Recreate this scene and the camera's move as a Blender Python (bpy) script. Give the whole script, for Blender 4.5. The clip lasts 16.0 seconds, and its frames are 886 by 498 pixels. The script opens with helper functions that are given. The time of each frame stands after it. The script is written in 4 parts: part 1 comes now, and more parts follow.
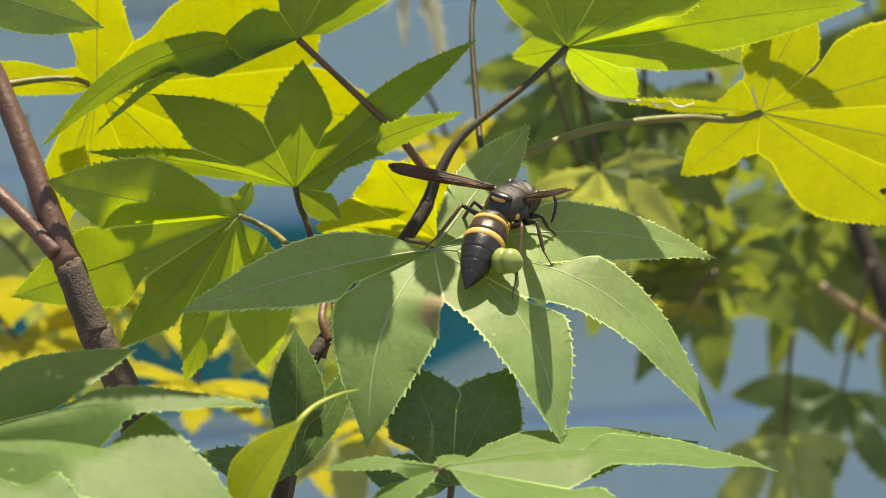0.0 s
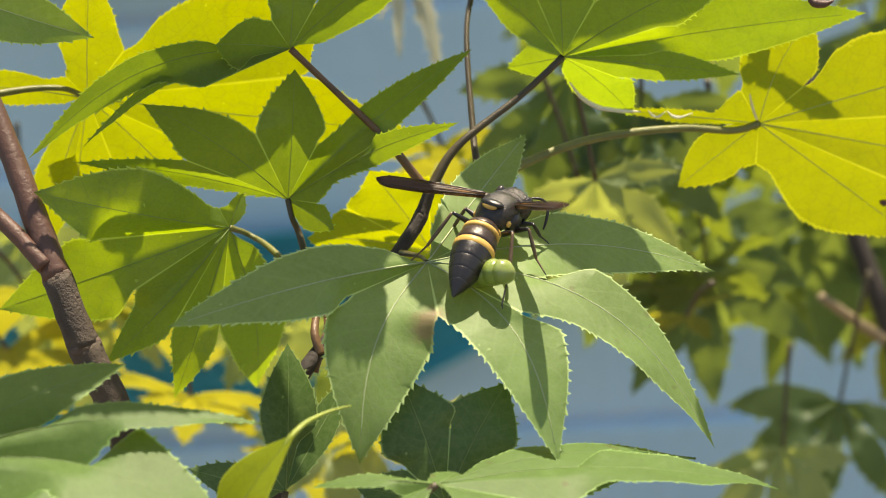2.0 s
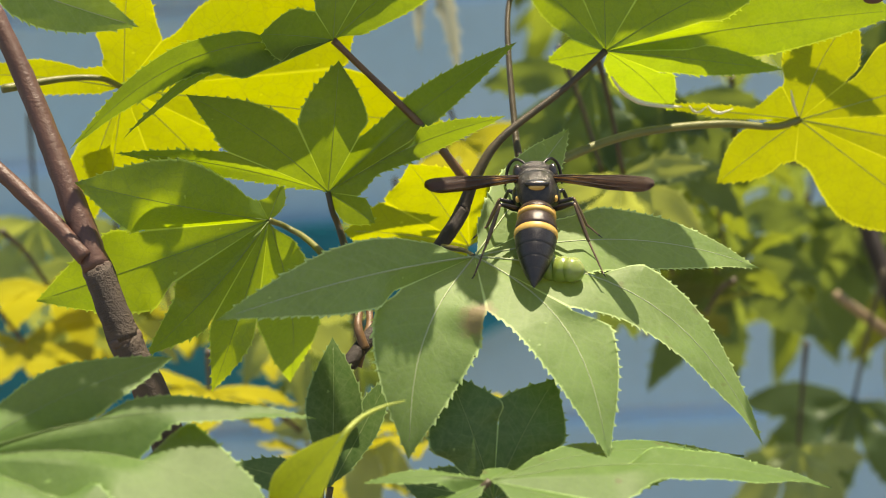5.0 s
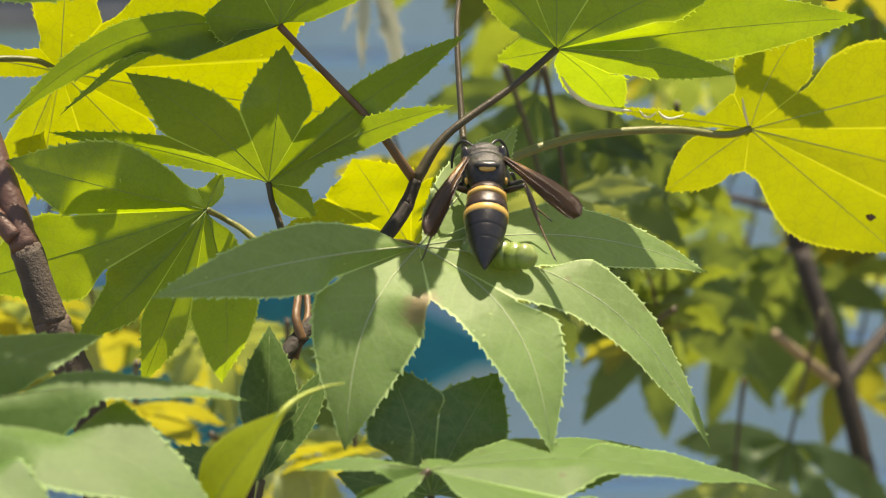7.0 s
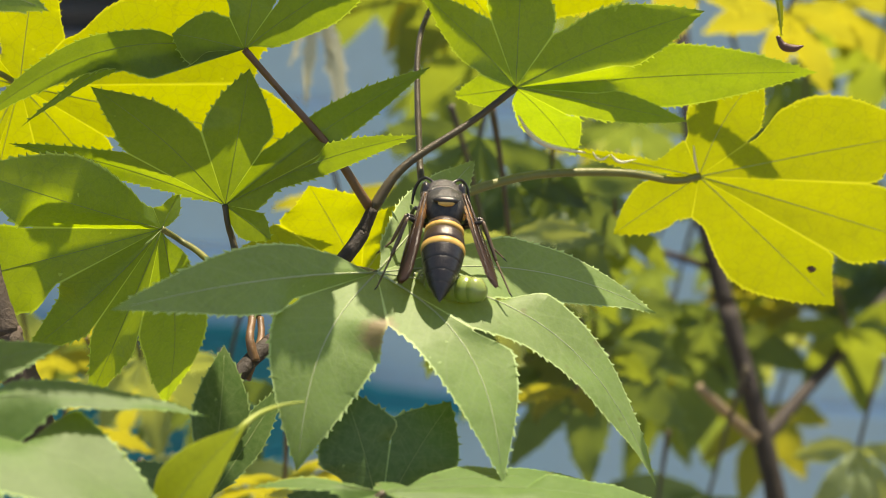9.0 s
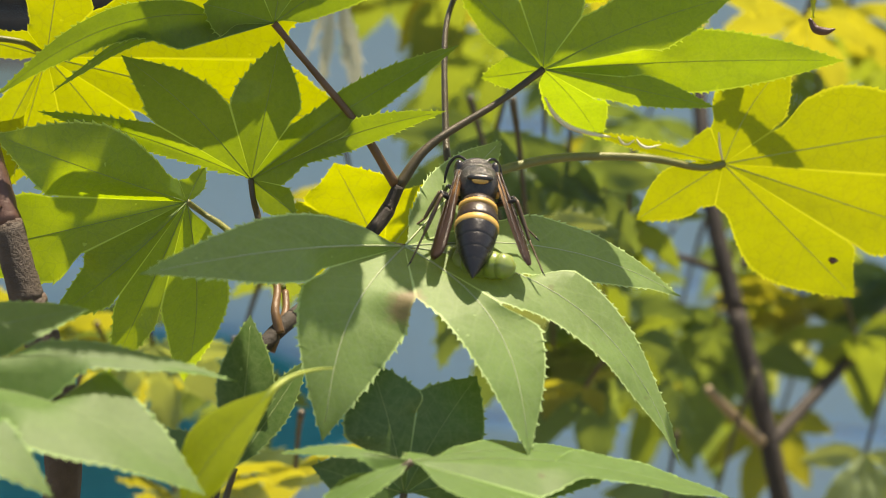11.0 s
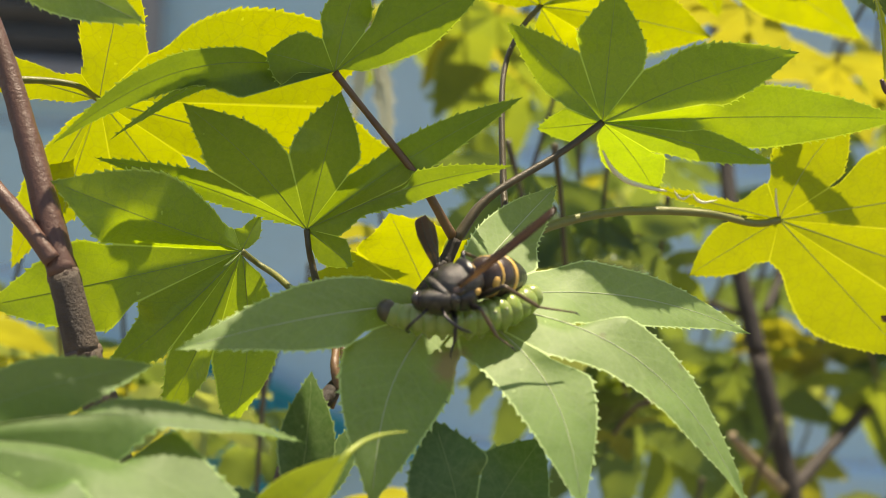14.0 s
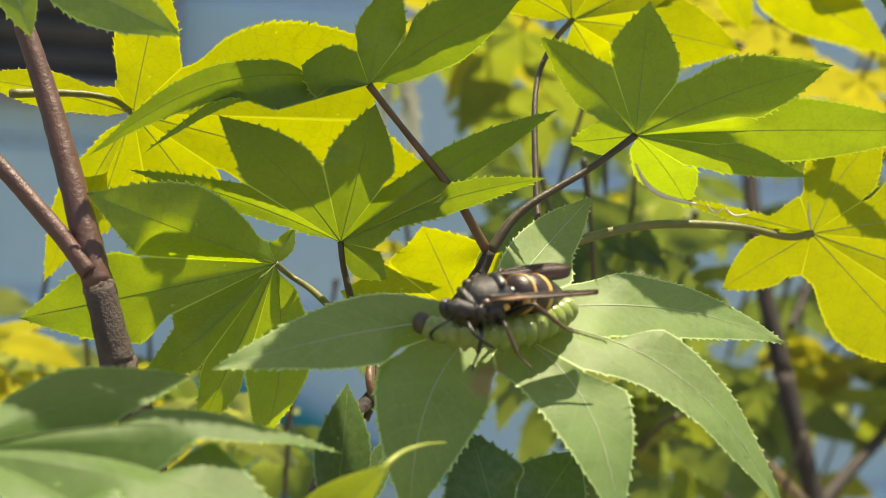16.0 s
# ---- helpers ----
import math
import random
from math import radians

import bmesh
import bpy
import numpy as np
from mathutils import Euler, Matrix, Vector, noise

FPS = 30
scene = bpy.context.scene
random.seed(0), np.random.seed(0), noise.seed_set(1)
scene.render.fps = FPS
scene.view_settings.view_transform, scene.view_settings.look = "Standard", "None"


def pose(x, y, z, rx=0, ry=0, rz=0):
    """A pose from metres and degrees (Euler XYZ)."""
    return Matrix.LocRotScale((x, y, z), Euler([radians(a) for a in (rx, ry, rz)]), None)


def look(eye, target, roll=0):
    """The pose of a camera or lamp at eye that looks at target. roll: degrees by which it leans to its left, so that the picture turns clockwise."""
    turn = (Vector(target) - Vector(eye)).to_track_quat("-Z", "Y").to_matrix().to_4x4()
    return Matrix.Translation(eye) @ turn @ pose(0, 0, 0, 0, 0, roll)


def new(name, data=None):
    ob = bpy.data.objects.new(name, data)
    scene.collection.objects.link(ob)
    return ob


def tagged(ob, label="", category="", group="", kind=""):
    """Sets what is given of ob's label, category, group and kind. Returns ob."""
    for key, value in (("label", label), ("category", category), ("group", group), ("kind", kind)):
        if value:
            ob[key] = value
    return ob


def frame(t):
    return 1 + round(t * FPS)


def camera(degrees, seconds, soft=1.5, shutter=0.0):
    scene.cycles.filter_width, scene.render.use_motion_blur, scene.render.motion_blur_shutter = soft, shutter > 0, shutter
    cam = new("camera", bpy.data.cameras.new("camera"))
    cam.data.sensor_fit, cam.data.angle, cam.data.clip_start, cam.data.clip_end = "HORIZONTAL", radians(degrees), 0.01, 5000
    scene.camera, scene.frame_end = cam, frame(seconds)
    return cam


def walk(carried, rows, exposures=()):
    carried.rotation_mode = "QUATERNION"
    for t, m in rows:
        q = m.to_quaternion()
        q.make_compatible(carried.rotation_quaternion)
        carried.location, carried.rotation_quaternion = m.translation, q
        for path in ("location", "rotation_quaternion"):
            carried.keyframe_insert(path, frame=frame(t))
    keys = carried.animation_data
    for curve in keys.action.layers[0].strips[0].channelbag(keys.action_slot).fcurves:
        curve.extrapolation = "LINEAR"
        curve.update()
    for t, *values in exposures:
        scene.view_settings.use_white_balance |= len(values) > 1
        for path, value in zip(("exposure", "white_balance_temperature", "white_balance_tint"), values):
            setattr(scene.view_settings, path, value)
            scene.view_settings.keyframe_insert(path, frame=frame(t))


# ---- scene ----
CM = 0.01


def view(x, y, z, yaw, pitch, roll):
    """A camera pose from centimetres and degrees: yaw to the left of +y, pitch up, roll to the left."""
    return pose(x * CM, y * CM, z * CM) @ pose(0, 0, 0, 0, 0, yaw) @ pose(0, 0, 0, 90 + pitch) @ pose(0, 0, 0, 0, 0, roll)


# ---- camera ----
cam = camera(28.0, 16.0, soft=0.85)
cam.data.dof.use_dof = True
cam.data.dof.focus_distance = 0.212
cam.data.dof.aperture_fstop = 31.0
walk(cam, [(row[0], view(*row[1:])) for row in (
        (0, 1.218, -19.737, 6.475, 4.31, -16.45, -4.62),
        (0.5, 1.269, -19.693, 6.441, 4.19, -16.38, -4.62),
        (1, 1.249, -19.672, 6.450, 4.26, -16.30, -4.56),
        (1.5, 1.132, -19.548, 6.485, 4.28, -16.62, -4.60),
        (2, 1.230, -19.425, 6.470, 4.18, -16.28, -4.53),
        (2.5, 1.041, -19.434, 6.477, 4.31, -16.55, -4.60),
        (3, 1.170, -19.432, 6.430, 4.14, -15.57, -4.45),
        (3.5, 1.078, -19.278, 6.348, 4.12, -16.08, -4.40),
        (4, 0.875, -19.192, 6.501, 3.98, -16.43, -4.48),
        (4.2, 0.788, -19.339, 6.530, 3.97, -16.55, -4.31),
        (6.3, 0.113, -19.177, 5.817, 2.45, -14.46, -3.00),
        (6.5, 0.407, -19.187, 5.657, 2.22, -13.81, -2.73),
        (7, 0.209, -18.955, 5.438, 1.01, -14.35, -1.54),
        (7.5, 0.377, -19.017, 5.279, 0.43, -12.83, -0.84),
        (8, -0.053, -19.045, 5.159, -0.91, -13.08, 0.34),
        (8.5, 0.073, -19.151, 5.434, -1.53, -13.17, 1.15),
        (9, -0.371, -19.192, 5.184, -2.09, -12.55, 1.77),
        (9.2, -0.290, -19.228, 5.106, -2.00, -12.29, 1.88),
        (11.3, -0.772, -19.238, 4.647, -2.58, -11.88, 3.30),
        (11.5, -0.673, -19.139, 4.781, -2.78, -11.89, 3.53),
        (12, -1.066, -18.996, 4.588, -2.90, -11.95, 3.79),
        (12.5, -1.155, -18.954, 4.545, -2.87, -11.87, 3.95),
        (13, -1.544, -18.900, 4.335, -3.04, -11.58, 4.02),
        (13.5, -1.518, -18.908, 4.827, -2.91, -11.44, 4.19),
        (14, -1.666, -18.811, 4.909, -2.83, -11.13, 4.14),
        (14.5, -1.888, -18.717, 4.878, -2.80, -10.98, 4.09),
        (15, -1.878, -18.691, 4.828, -2.58, -10.76, 4.07),
        (15.5, -2.064, -18.718, 4.813, -2.52, -10.68, 4.24),
        (16, -1.899, -18.812, 4.794, -2.33, -10.49, 4.08))], exposures=((0, 0.90, 7900, 11), (16.0, 0.90, 7900, 11)))

# ---- light ----
SUN_TO = Vector((0.16, 0.25, 0.95)).normalized()
world = bpy.data.worlds.new("world")
scene.world = world
world.use_nodes = True
sky = world.node_tree.nodes.new("ShaderNodeTexSky")
sky.sky_type, sky.sun_disc = "NISHITA", False
sky.sun_elevation = math.asin(SUN_TO.z)
sky.sun_rotation = math.atan2(SUN_TO.x, SUN_TO.y)
world.node_tree.nodes["Background"].inputs["Strength"].default_value = 0.10
world.node_tree.links.new(sky.outputs[0], world.node_tree.nodes["Background"].inputs["Color"])
sun = new("sun", bpy.data.lights.new("sun", "SUN"))
sun.data.energy, sun.data.angle, sun.data.color = 5.0, radians(0.53), (1.0, 0.94, 0.82)
sun.matrix_world = look(SUN_TO * 3, (0, 0, 0))


# ---- materials ----
def shader(name):
    m = bpy.data.materials.new(name)
    m.use_nodes = True
    tree = m.node_tree
    return m, tree, tree.nodes["Principled BSDF"]


def node(tree, kind, **values):
    n = tree.nodes.new(kind)
    for key, value in values.items():
        n.inputs[key].default_value = value
    return n


def math_node(tree, op, a, b=None, c=None):
    n = tree.nodes.new("ShaderNodeMath")
    n.operation = op
    for i, v in enumerate((a, b, c)):
        if v is None:
            continue
        if isinstance(v, (int, float)):
            n.inputs[i].default_value = v
        else:
            tree.links.new(v, n.inputs[i])
    return n.outputs[0]


def mix_colour(tree, fac, a, b):
    n = tree.nodes.new("ShaderNodeMix")
    n.data_type = "RGBA"
    for sock, v in ((n.inputs["Factor"], fac), (n.inputs["A"], a), (n.inputs["B"], b)):
        if isinstance(v, (int, float, tuple)):
            sock.default_value = v if isinstance(v, (int, float)) else (*v, 1.0)
        else:
            tree.links.new(v, sock)
    return n.outputs["Result"]


def noise_fac(tree, scale, detail=3.0, rough=0.55, coord=None):
    n = node(tree, "ShaderNodeTexNoise", Scale=scale, Detail=detail, Roughness=rough)
    if coord is None:
        coord = tree.nodes.new("ShaderNodeTexCoord").outputs["Object"]
    tree.links.new(coord, n.inputs["Vector"])
    return n.outputs["Fac"]


def ramp01(tree, value, low, high):
    n = node(tree, "ShaderNodeMapRange", **{"From Min": low, "From Max": high})
    tree.links.new(value, n.inputs["Value"])
    return n.outputs["Result"]


def bump(tree, height, bsdf, strength=0.3, distance=0.0002):
    n = node(tree, "ShaderNodeBump", Strength=strength, Distance=distance)
    tree.links.new(height, n.inputs["Height"])
    tree.links.new(n.outputs["Normal"], bsdf.inputs["Normal"])
    return n.outputs["Normal"]


def leaf_material(name, green, pale, through_a, through_b, share=0.5, rough=0.42, spots=0.0, veins=1.0, rib_glow=0.35):
    """Leaf blade: waxy green face, light shining through it, side veins running off each midrib."""
    m, tree, bsdf = shader(name)
    link = tree.links.new
    uv = tree.nodes.new("ShaderNodeUVMap")
    split = tree.nodes.new("ShaderNodeSeparateXYZ")
    link(uv.outputs[0], split.inputs[0])
    side = math_node(tree, "ABSOLUTE", split.outputs[1])
    # side veins slant forward from the midrib
    sway = math_node(tree, "MULTIPLY", noise_fac(tree, 160.0, 2.0), 1.1)
    phase = math_node(tree, "FRACT", math_node(tree, "ADD", sway, math_node(tree, "SUBTRACT", math_node(tree, "MULTIPLY", split.outputs[0], 10.0), math_node(tree, "MULTIPLY", side, 1.7))))
    line = ramp01(tree, math_node(tree, "ABSOLUTE", math_node(tree, "SUBTRACT", phase, 0.5)), 0.10, 0.0)
    line = math_node(tree, "MULTIPLY", line, math_node(tree, "SUBTRACT", 1.0, math_node(tree, "POWER", side, 3.0)))
    rib = ramp01(tree, side, 0.024, 0.006)
    vein = math_node(tree, "MULTIPLY", math_node(tree, "MAXIMUM", math_node(tree, "MULTIPLY", line, 0.34), rib), veins)
    big = noise_fac(tree, 90.0, 2.0)
    fine = noise_fac(tree, 1300.0, 4.0, 0.65)
    cells = node(tree, "ShaderNodeTexVoronoi", Scale=1500.0)
    cells.feature = "DISTANCE_TO_EDGE"
    link(tree.nodes.new("ShaderNodeTexCoord").outputs["Object"], cells.inputs["Vector"])
    own = tree.nodes.new("ShaderNodeObjectInfo").outputs["Random"]
    base = mix_colour(tree, ramp01(tree, big, 0.3, 0.7), green, tuple(0.72 * c for c in green))
    blotch = math_node(tree, "MULTIPLY", ramp01(tree, noise_fac(tree, 330.0, 4.0, 0.7), 0.48, 0.66), 0.30)
    base = mix_colour(tree, blotch, base, tuple(0.62 * c for c in green))
    base = mix_colour(tree, math_node(tree, "MULTIPLY", ramp01(tree, fine, 0.35, 0.75), 0.35), base, pale)
    base = mix_colour(tree, math_node(tree, "MULTIPLY", vein, 0.5), base, pale)
    glow = mix_colour(tree, ramp01(tree, big, 0.25, 0.75), through_a, through_b)
    glow = mix_colour(tree, blotch, glow, tuple(0.72 * c for c in through_b))
    glow = mix_colour(tree, math_node(tree, "MULTIPLY", own, 0.35), glow, tuple(0.7 * c for c in through_b))
    glow = mix_colour(tree, math_node(tree, "MULTIPLY", vein, 0.45), glow, tuple(rib_glow * c for c in through_b))
    glow = mix_colour(tree, math_node(tree, "MULTIPLY", ramp01(tree, fine, 0.45, 0.8), 0.25), glow, tuple(0.6 * c for c in through_a))
    net = ramp01(tree, cells.outputs["Distance"], 0.02, 0.10)
    coarse = node(tree, "ShaderNodeTexVoronoi", Scale=520.0)
    coarse.feature = "DISTANCE_TO_EDGE"
    link(tree.nodes.new("ShaderNodeTexCoord").outputs["Object"], coarse.inputs["Vector"])
    mesh_lines = math_node(tree, "MULTIPLY", ramp01(tree, coarse.outputs["Distance"], 0.06, 0.0), 0.30 * veins)
    glow = mix_colour(tree, mesh_lines, glow, tuple(0.45 * c for c in through_b))
    glow = mix_colour(tree, math_node(tree, "MULTIPLY", math_node(tree, "SUBTRACT", 1.0, net), 0.16), glow, tuple(1.25 * c for c in through_a))
    base = mix_colour(tree, math_node(tree, "MULTIPLY", mesh_lines, 0.6), base, pale)
    # tiny pale flecks; thin paler margin, with light caught by its teeth painted in
    fleck = math_node(tree, "MULTIPLY", ramp01(tree, noise_fac(tree, 900.0, 1.0), 0.77, 0.82), 0.45)
    lit_margin = math_node(tree, "MULTIPLY", ramp01(tree, side, 0.945, 0.985), 0.85)
    light = math_node(tree, "MAXIMUM", fleck, lit_margin)
    base = mix_colour(tree, light, base, tuple(min(1.0, 1.9 * c) for c in pale))
    glow = mix_colour(tree, light, glow, tuple(min(0.9, 1.3 * c) for c in through_a))
    if spots:
        blot = ramp01(tree, noise_fac(tree, 260.0, 2.0), 0.70, 0.76)
        blot = math_node(tree, "MULTIPLY", blot, spots)
        base = mix_colour(tree, blot, base, (0.13, 0.06, 0.03))
        glow = mix_colour(tree, blot, glow, (0.12, 0.05, 0.01))
        # one withered patch at the edge of the large leaf
        far = tree.nodes.new("ShaderNodeVectorMath")
        far.operation = "DISTANCE"
        far.inputs[1].default_value = [CM * v for v in (-0.36, -0.58, 0.06)]
        link(tree.nodes.new("ShaderNodeTexCoord").outputs["Object"], far.inputs[0])
        frayed = math_node(tree, "ADD", far.outputs["Value"], math_node(tree, "MULTIPLY", noise_fac(tree, 700.0, 3.0), 0.0022))
        patch = math_node(tree, "MULTIPLY", ramp01(tree, frayed, 0.0038, 0.0024), 0.6)
        base = mix_colour(tree, patch, base, (0.36, 0.20, 0.14))
        glow = mix_colour(tree, patch, glow, (0.25, 0.12, 0.03))
    link(base, bsdf.inputs["Base Color"])
    bsdf.inputs["Roughness"].default_value = rough
    bsdf.inputs["Specular IOR Level"].default_value = 0.38
    height = math_node(tree, "ADD", math_node(tree, "MULTIPLY", vein, -0.8), math_node(tree, "ADD", math_node(tree, "MULTIPLY", fine, 0.5), math_node(tree, "MULTIPLY", ramp01(tree, cells.outputs["Distance"], 0.0, 0.2), 0.4)))
    bump(tree, height, bsdf, 0.22, 0.00008)
    lit = tree.nodes.new("ShaderNodeBsdfTranslucent")
    link(glow, lit.inputs["Color"])
    mixer = node(tree, "ShaderNodeMixShader", Fac=share)
    link(bsdf.outputs[0], mixer.inputs[1])
    link(lit.outputs[0], mixer.inputs[2])
    link(mixer.outputs[0], tree.nodes["Material Output"].inputs["Surface"])
    return m


def plain_material(name, a, b, scale=200.0, rough=0.5, spec=0.5, bumps=0.3, metallic=0.0, coat=0.0):
    """A surface of two mixed tones with fine grain and relief."""
    m, tree, bsdf = shader(name)
    big, fine = noise_fac(tree, scale, 3.0), noise_fac(tree, scale * 9, 4.0, 0.7)
    tone = mix_colour(tree, ramp01(tree, big, 0.3, 0.7), a, b)
    tone = mix_colour(tree, math_node(tree, "MULTIPLY", ramp01(tree, fine, 0.4, 0.8), 0.4), tone, tuple(0.6 * c for c in a))
    tree.links.new(tone, bsdf.inputs["Base Color"])
    bsdf.inputs["Roughness"].default_value = rough
    bsdf.inputs["Specular IOR Level"].default_value = spec
    bsdf.inputs["Metallic"].default_value = metallic
    bsdf.inputs["Coat Weight"].default_value = coat
    if bumps:
        bump(tree, math_node(tree, "ADD", big, fine), bsdf, bumps, 0.1 / scale)
    return m


def wing_material():
    m, tree, bsdf = shader("smoky wing membrane")
    link = tree.links.new
    uv = tree.nodes.new("ShaderNodeUVMap")
    split = tree.nodes.new("ShaderNodeSeparateXYZ")
    link(uv.outputs[0], split.inputs[0])
    tone = mix_colour(tree, ramp01(tree, split.outputs[0], 0.16, 0.40), (0.58, 0.32, 0.11), (0.060, 0.035, 0.027))
    streak = noise_fac(tree, 500.0, 3.0)
    tone = mix_colour(tree, ramp01(tree, streak, 0.45, 0.7), tone, (0.045, 0.025, 0.022))
    link(tone, bsdf.inputs["Base Color"])
    bsdf.inputs["Roughness"].default_value = 0.42
    bsdf.inputs["Specular IOR Level"].default_value = 0.8
    bump(tree, streak, bsdf, 0.4, 0.0002)
    clear = node(tree, "ShaderNodeBsdfTranslucent", Color=(0.5, 0.25, 0.10, 1.0))
    mixer = node(tree, "ShaderNodeMixShader", Fac=0.22)
    link(bsdf.outputs[0], mixer.inputs[1])
    link(clear.outputs[0], mixer.inputs[2])
    link(mixer.outputs[0], tree.nodes["Material Output"].inputs["Surface"])
    return m


LEAF = leaf_material("maple leaf, mature", (0.115, 0.215, 0.055), (0.25, 0.35, 0.13), (0.50, 0.62, 0.010), (0.38, 0.55, 0.012), 0.48, 0.42)
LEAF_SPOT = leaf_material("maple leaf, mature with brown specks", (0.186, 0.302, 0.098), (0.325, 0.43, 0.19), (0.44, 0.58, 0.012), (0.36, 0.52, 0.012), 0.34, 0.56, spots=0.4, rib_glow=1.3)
# same specked leaf, its green dimmed where less sun reaches the blade
LEAF_SPOT_DIM = leaf_material("green maple leaf with brown specks, dimmed for weaker light", (0.092, 0.186, 0.046), (0.17, 0.27, 0.09), (0.36, 0.50, 0.012), (0.28, 0.42, 0.012), 0.34, 0.56, spots=0.4, rib_glow=1.0)
# shade of the leaves below put into the green; nearly opaque
LEAF_SHADE_DARK = leaf_material("maple leaf, nearly opaque, shade in its colour", (0.068, 0.14, 0.034), (0.18, 0.25, 0.10), (0.10, 0.16, 0.010), (0.07, 0.13, 0.010), 0.10, 0.45)
LEAF_YOUNG = leaf_material("maple leaf, thin and yellow-green", (0.14, 0.20, 0.03), (0.25, 0.29, 0.08), (0.51, 0.515, 0.006), (0.44, 0.49, 0.008), 0.60, 0.45)
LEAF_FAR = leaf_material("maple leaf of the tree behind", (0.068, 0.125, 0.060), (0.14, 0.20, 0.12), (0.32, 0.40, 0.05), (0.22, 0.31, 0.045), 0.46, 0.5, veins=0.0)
# lit copy of the leaf behind, brightness painted into its colour
LEAF_LIT_FAR = leaf_material("pale lit maple leaf of the tree behind", (0.22, 0.30, 0.15), (0.35, 0.41, 0.25), (0.58, 0.62, 0.08), (0.45, 0.52, 0.10), 0.45, 0.5, veins=0.0)
LEAF_MID = leaf_material("maple leaf, green and half lit through", (0.105, 0.20, 0.045), (0.23, 0.33, 0.11), (0.37, 0.47, 0.010), (0.27, 0.41, 0.012), 0.46, 0.42)
LEAF_YELLOW_FAR = leaf_material("yellow leaf of the tree behind", (0.14, 0.19, 0.05), (0.25, 0.29, 0.10), (0.52, 0.46, 0.02), (0.42, 0.41, 0.03), 0.50, 0.5, veins=0.0)
LEAF_GREEN_FAR = leaf_material("back-lit green leaf of the tree behind", (0.11, 0.17, 0.05), (0.2, 0.26, 0.10), (0.34, 0.40, 0.02), (0.25, 0.33, 0.03), 0.45, 0.5, veins=0.0)
LEAF_BUD = leaf_material("tender yellow-green leaf", (0.30, 0.40, 0.030), (0.36, 0.45, 0.050), (0.72, 0.76, 0.008), (0.62, 0.70, 0.008), 0.62, 0.5)
LEAF_PALE = leaf_material("withered pale leaf", (0.55, 0.55, 0.42), (0.75, 0.74, 0.62), (0.75, 0.72, 0.50), (0.6, 0.6, 0.4), 0.45, 0.6, veins=0.4)
VEIN = plain_material("pale midrib", (0.20, 0.27, 0.10), (0.15, 0.22, 0.07), 300.0, 0.5)
VEIN_PALE = plain_material("ivory-green midrib", (0.40, 0.46, 0.25), (0.34, 0.41, 0.20), 300.0, 0.5)
PETIOLE = plain_material("olive-brown petiole", (0.085, 0.065, 0.03), (0.05, 0.04, 0.022), 300.0, 0.42)
PETIOLE_RED = plain_material("reddish-tan petiole", (0.19, 0.105, 0.05), (0.12, 0.065, 0.032), 300.0, 0.42)
PETIOLE_GREEN = plain_material("green petiole", (0.20, 0.20, 0.05), (0.13, 0.14, 0.04), 300.0, 0.42)
BUD_TIP = plain_material("tender green leaf tip", (0.36, 0.42, 0.06), (0.26, 0.34, 0.05), 300.0, 0.42)
DRY_RIM = plain_material("ivory dry leaf rim", (0.80, 0.78, 0.62), (0.68, 0.66, 0.48), 300.0, 0.5)
BARK = plain_material("reddish-brown maple bark", (0.125, 0.062, 0.044), (0.08, 0.040, 0.032), 120.0, 0.48, bumps=0.25)
BARK_OLD = plain_material("grey-brown maple bark", (0.115, 0.085, 0.062), (0.045, 0.034, 0.027), 220.0, 0.7, bumps=0.9)
# bark tones darkened to hold the shade under and behind the leaves
BARK_SHADED = plain_material("dark shaded bark", (0.055, 0.042, 0.034), (0.028, 0.022, 0.019), 150.0, 0.7, bumps=0.6)
BARK_SCAR = plain_material("grey leaf scar bark", (0.16, 0.11, 0.085), (0.075, 0.055, 0.042), 260.0, 0.7, bumps=0.8)
TWIG_PALE = plain_material("pale tan dead twig", (0.36, 0.27, 0.16), (0.25, 0.18, 0.10), 200.0, 0.6)
CHITIN = plain_material("black chitin", (0.012, 0.011, 0.012), (0.020, 0.017, 0.016), 500.0, 0.30, 0.6, 0.25)
CHITIN_DULL = plain_material("rough black chitin with fine brown hair", (0.010, 0.009, 0.009), (0.055, 0.046, 0.038), 1800.0, 0.30, 0.6, 1.0)
CHITIN_BROWN = plain_material("dark brown chitin", (0.05, 0.028, 0.018), (0.03, 0.018, 0.014), 500.0, 0.35, 0.6, 0.25)
# brown lightened to tan, the light the shins reflect put into the colour
SHIN = plain_material("brown shin, lightened for reflected light", (0.15, 0.095, 0.05), (0.08, 0.05, 0.03), 500.0, 0.32, 0.6, 0.2)
AMBER = plain_material("orange-yellow chitin", (0.70, 0.44, 0.12), (0.58, 0.34, 0.08), 600.0, 0.38, 0.5, 0.15)
STRAW = plain_material("pale straw chitin", (0.45, 0.32, 0.13), (0.30, 0.20, 0.08), 600.0, 0.4, 0.5, 0.15)
EYE = plain_material("dark compound eye", (0.02, 0.016, 0.015), (0.035, 0.03, 0.028), 2500.0, 0.22, 0.7, 0.4)
WING = wing_material()


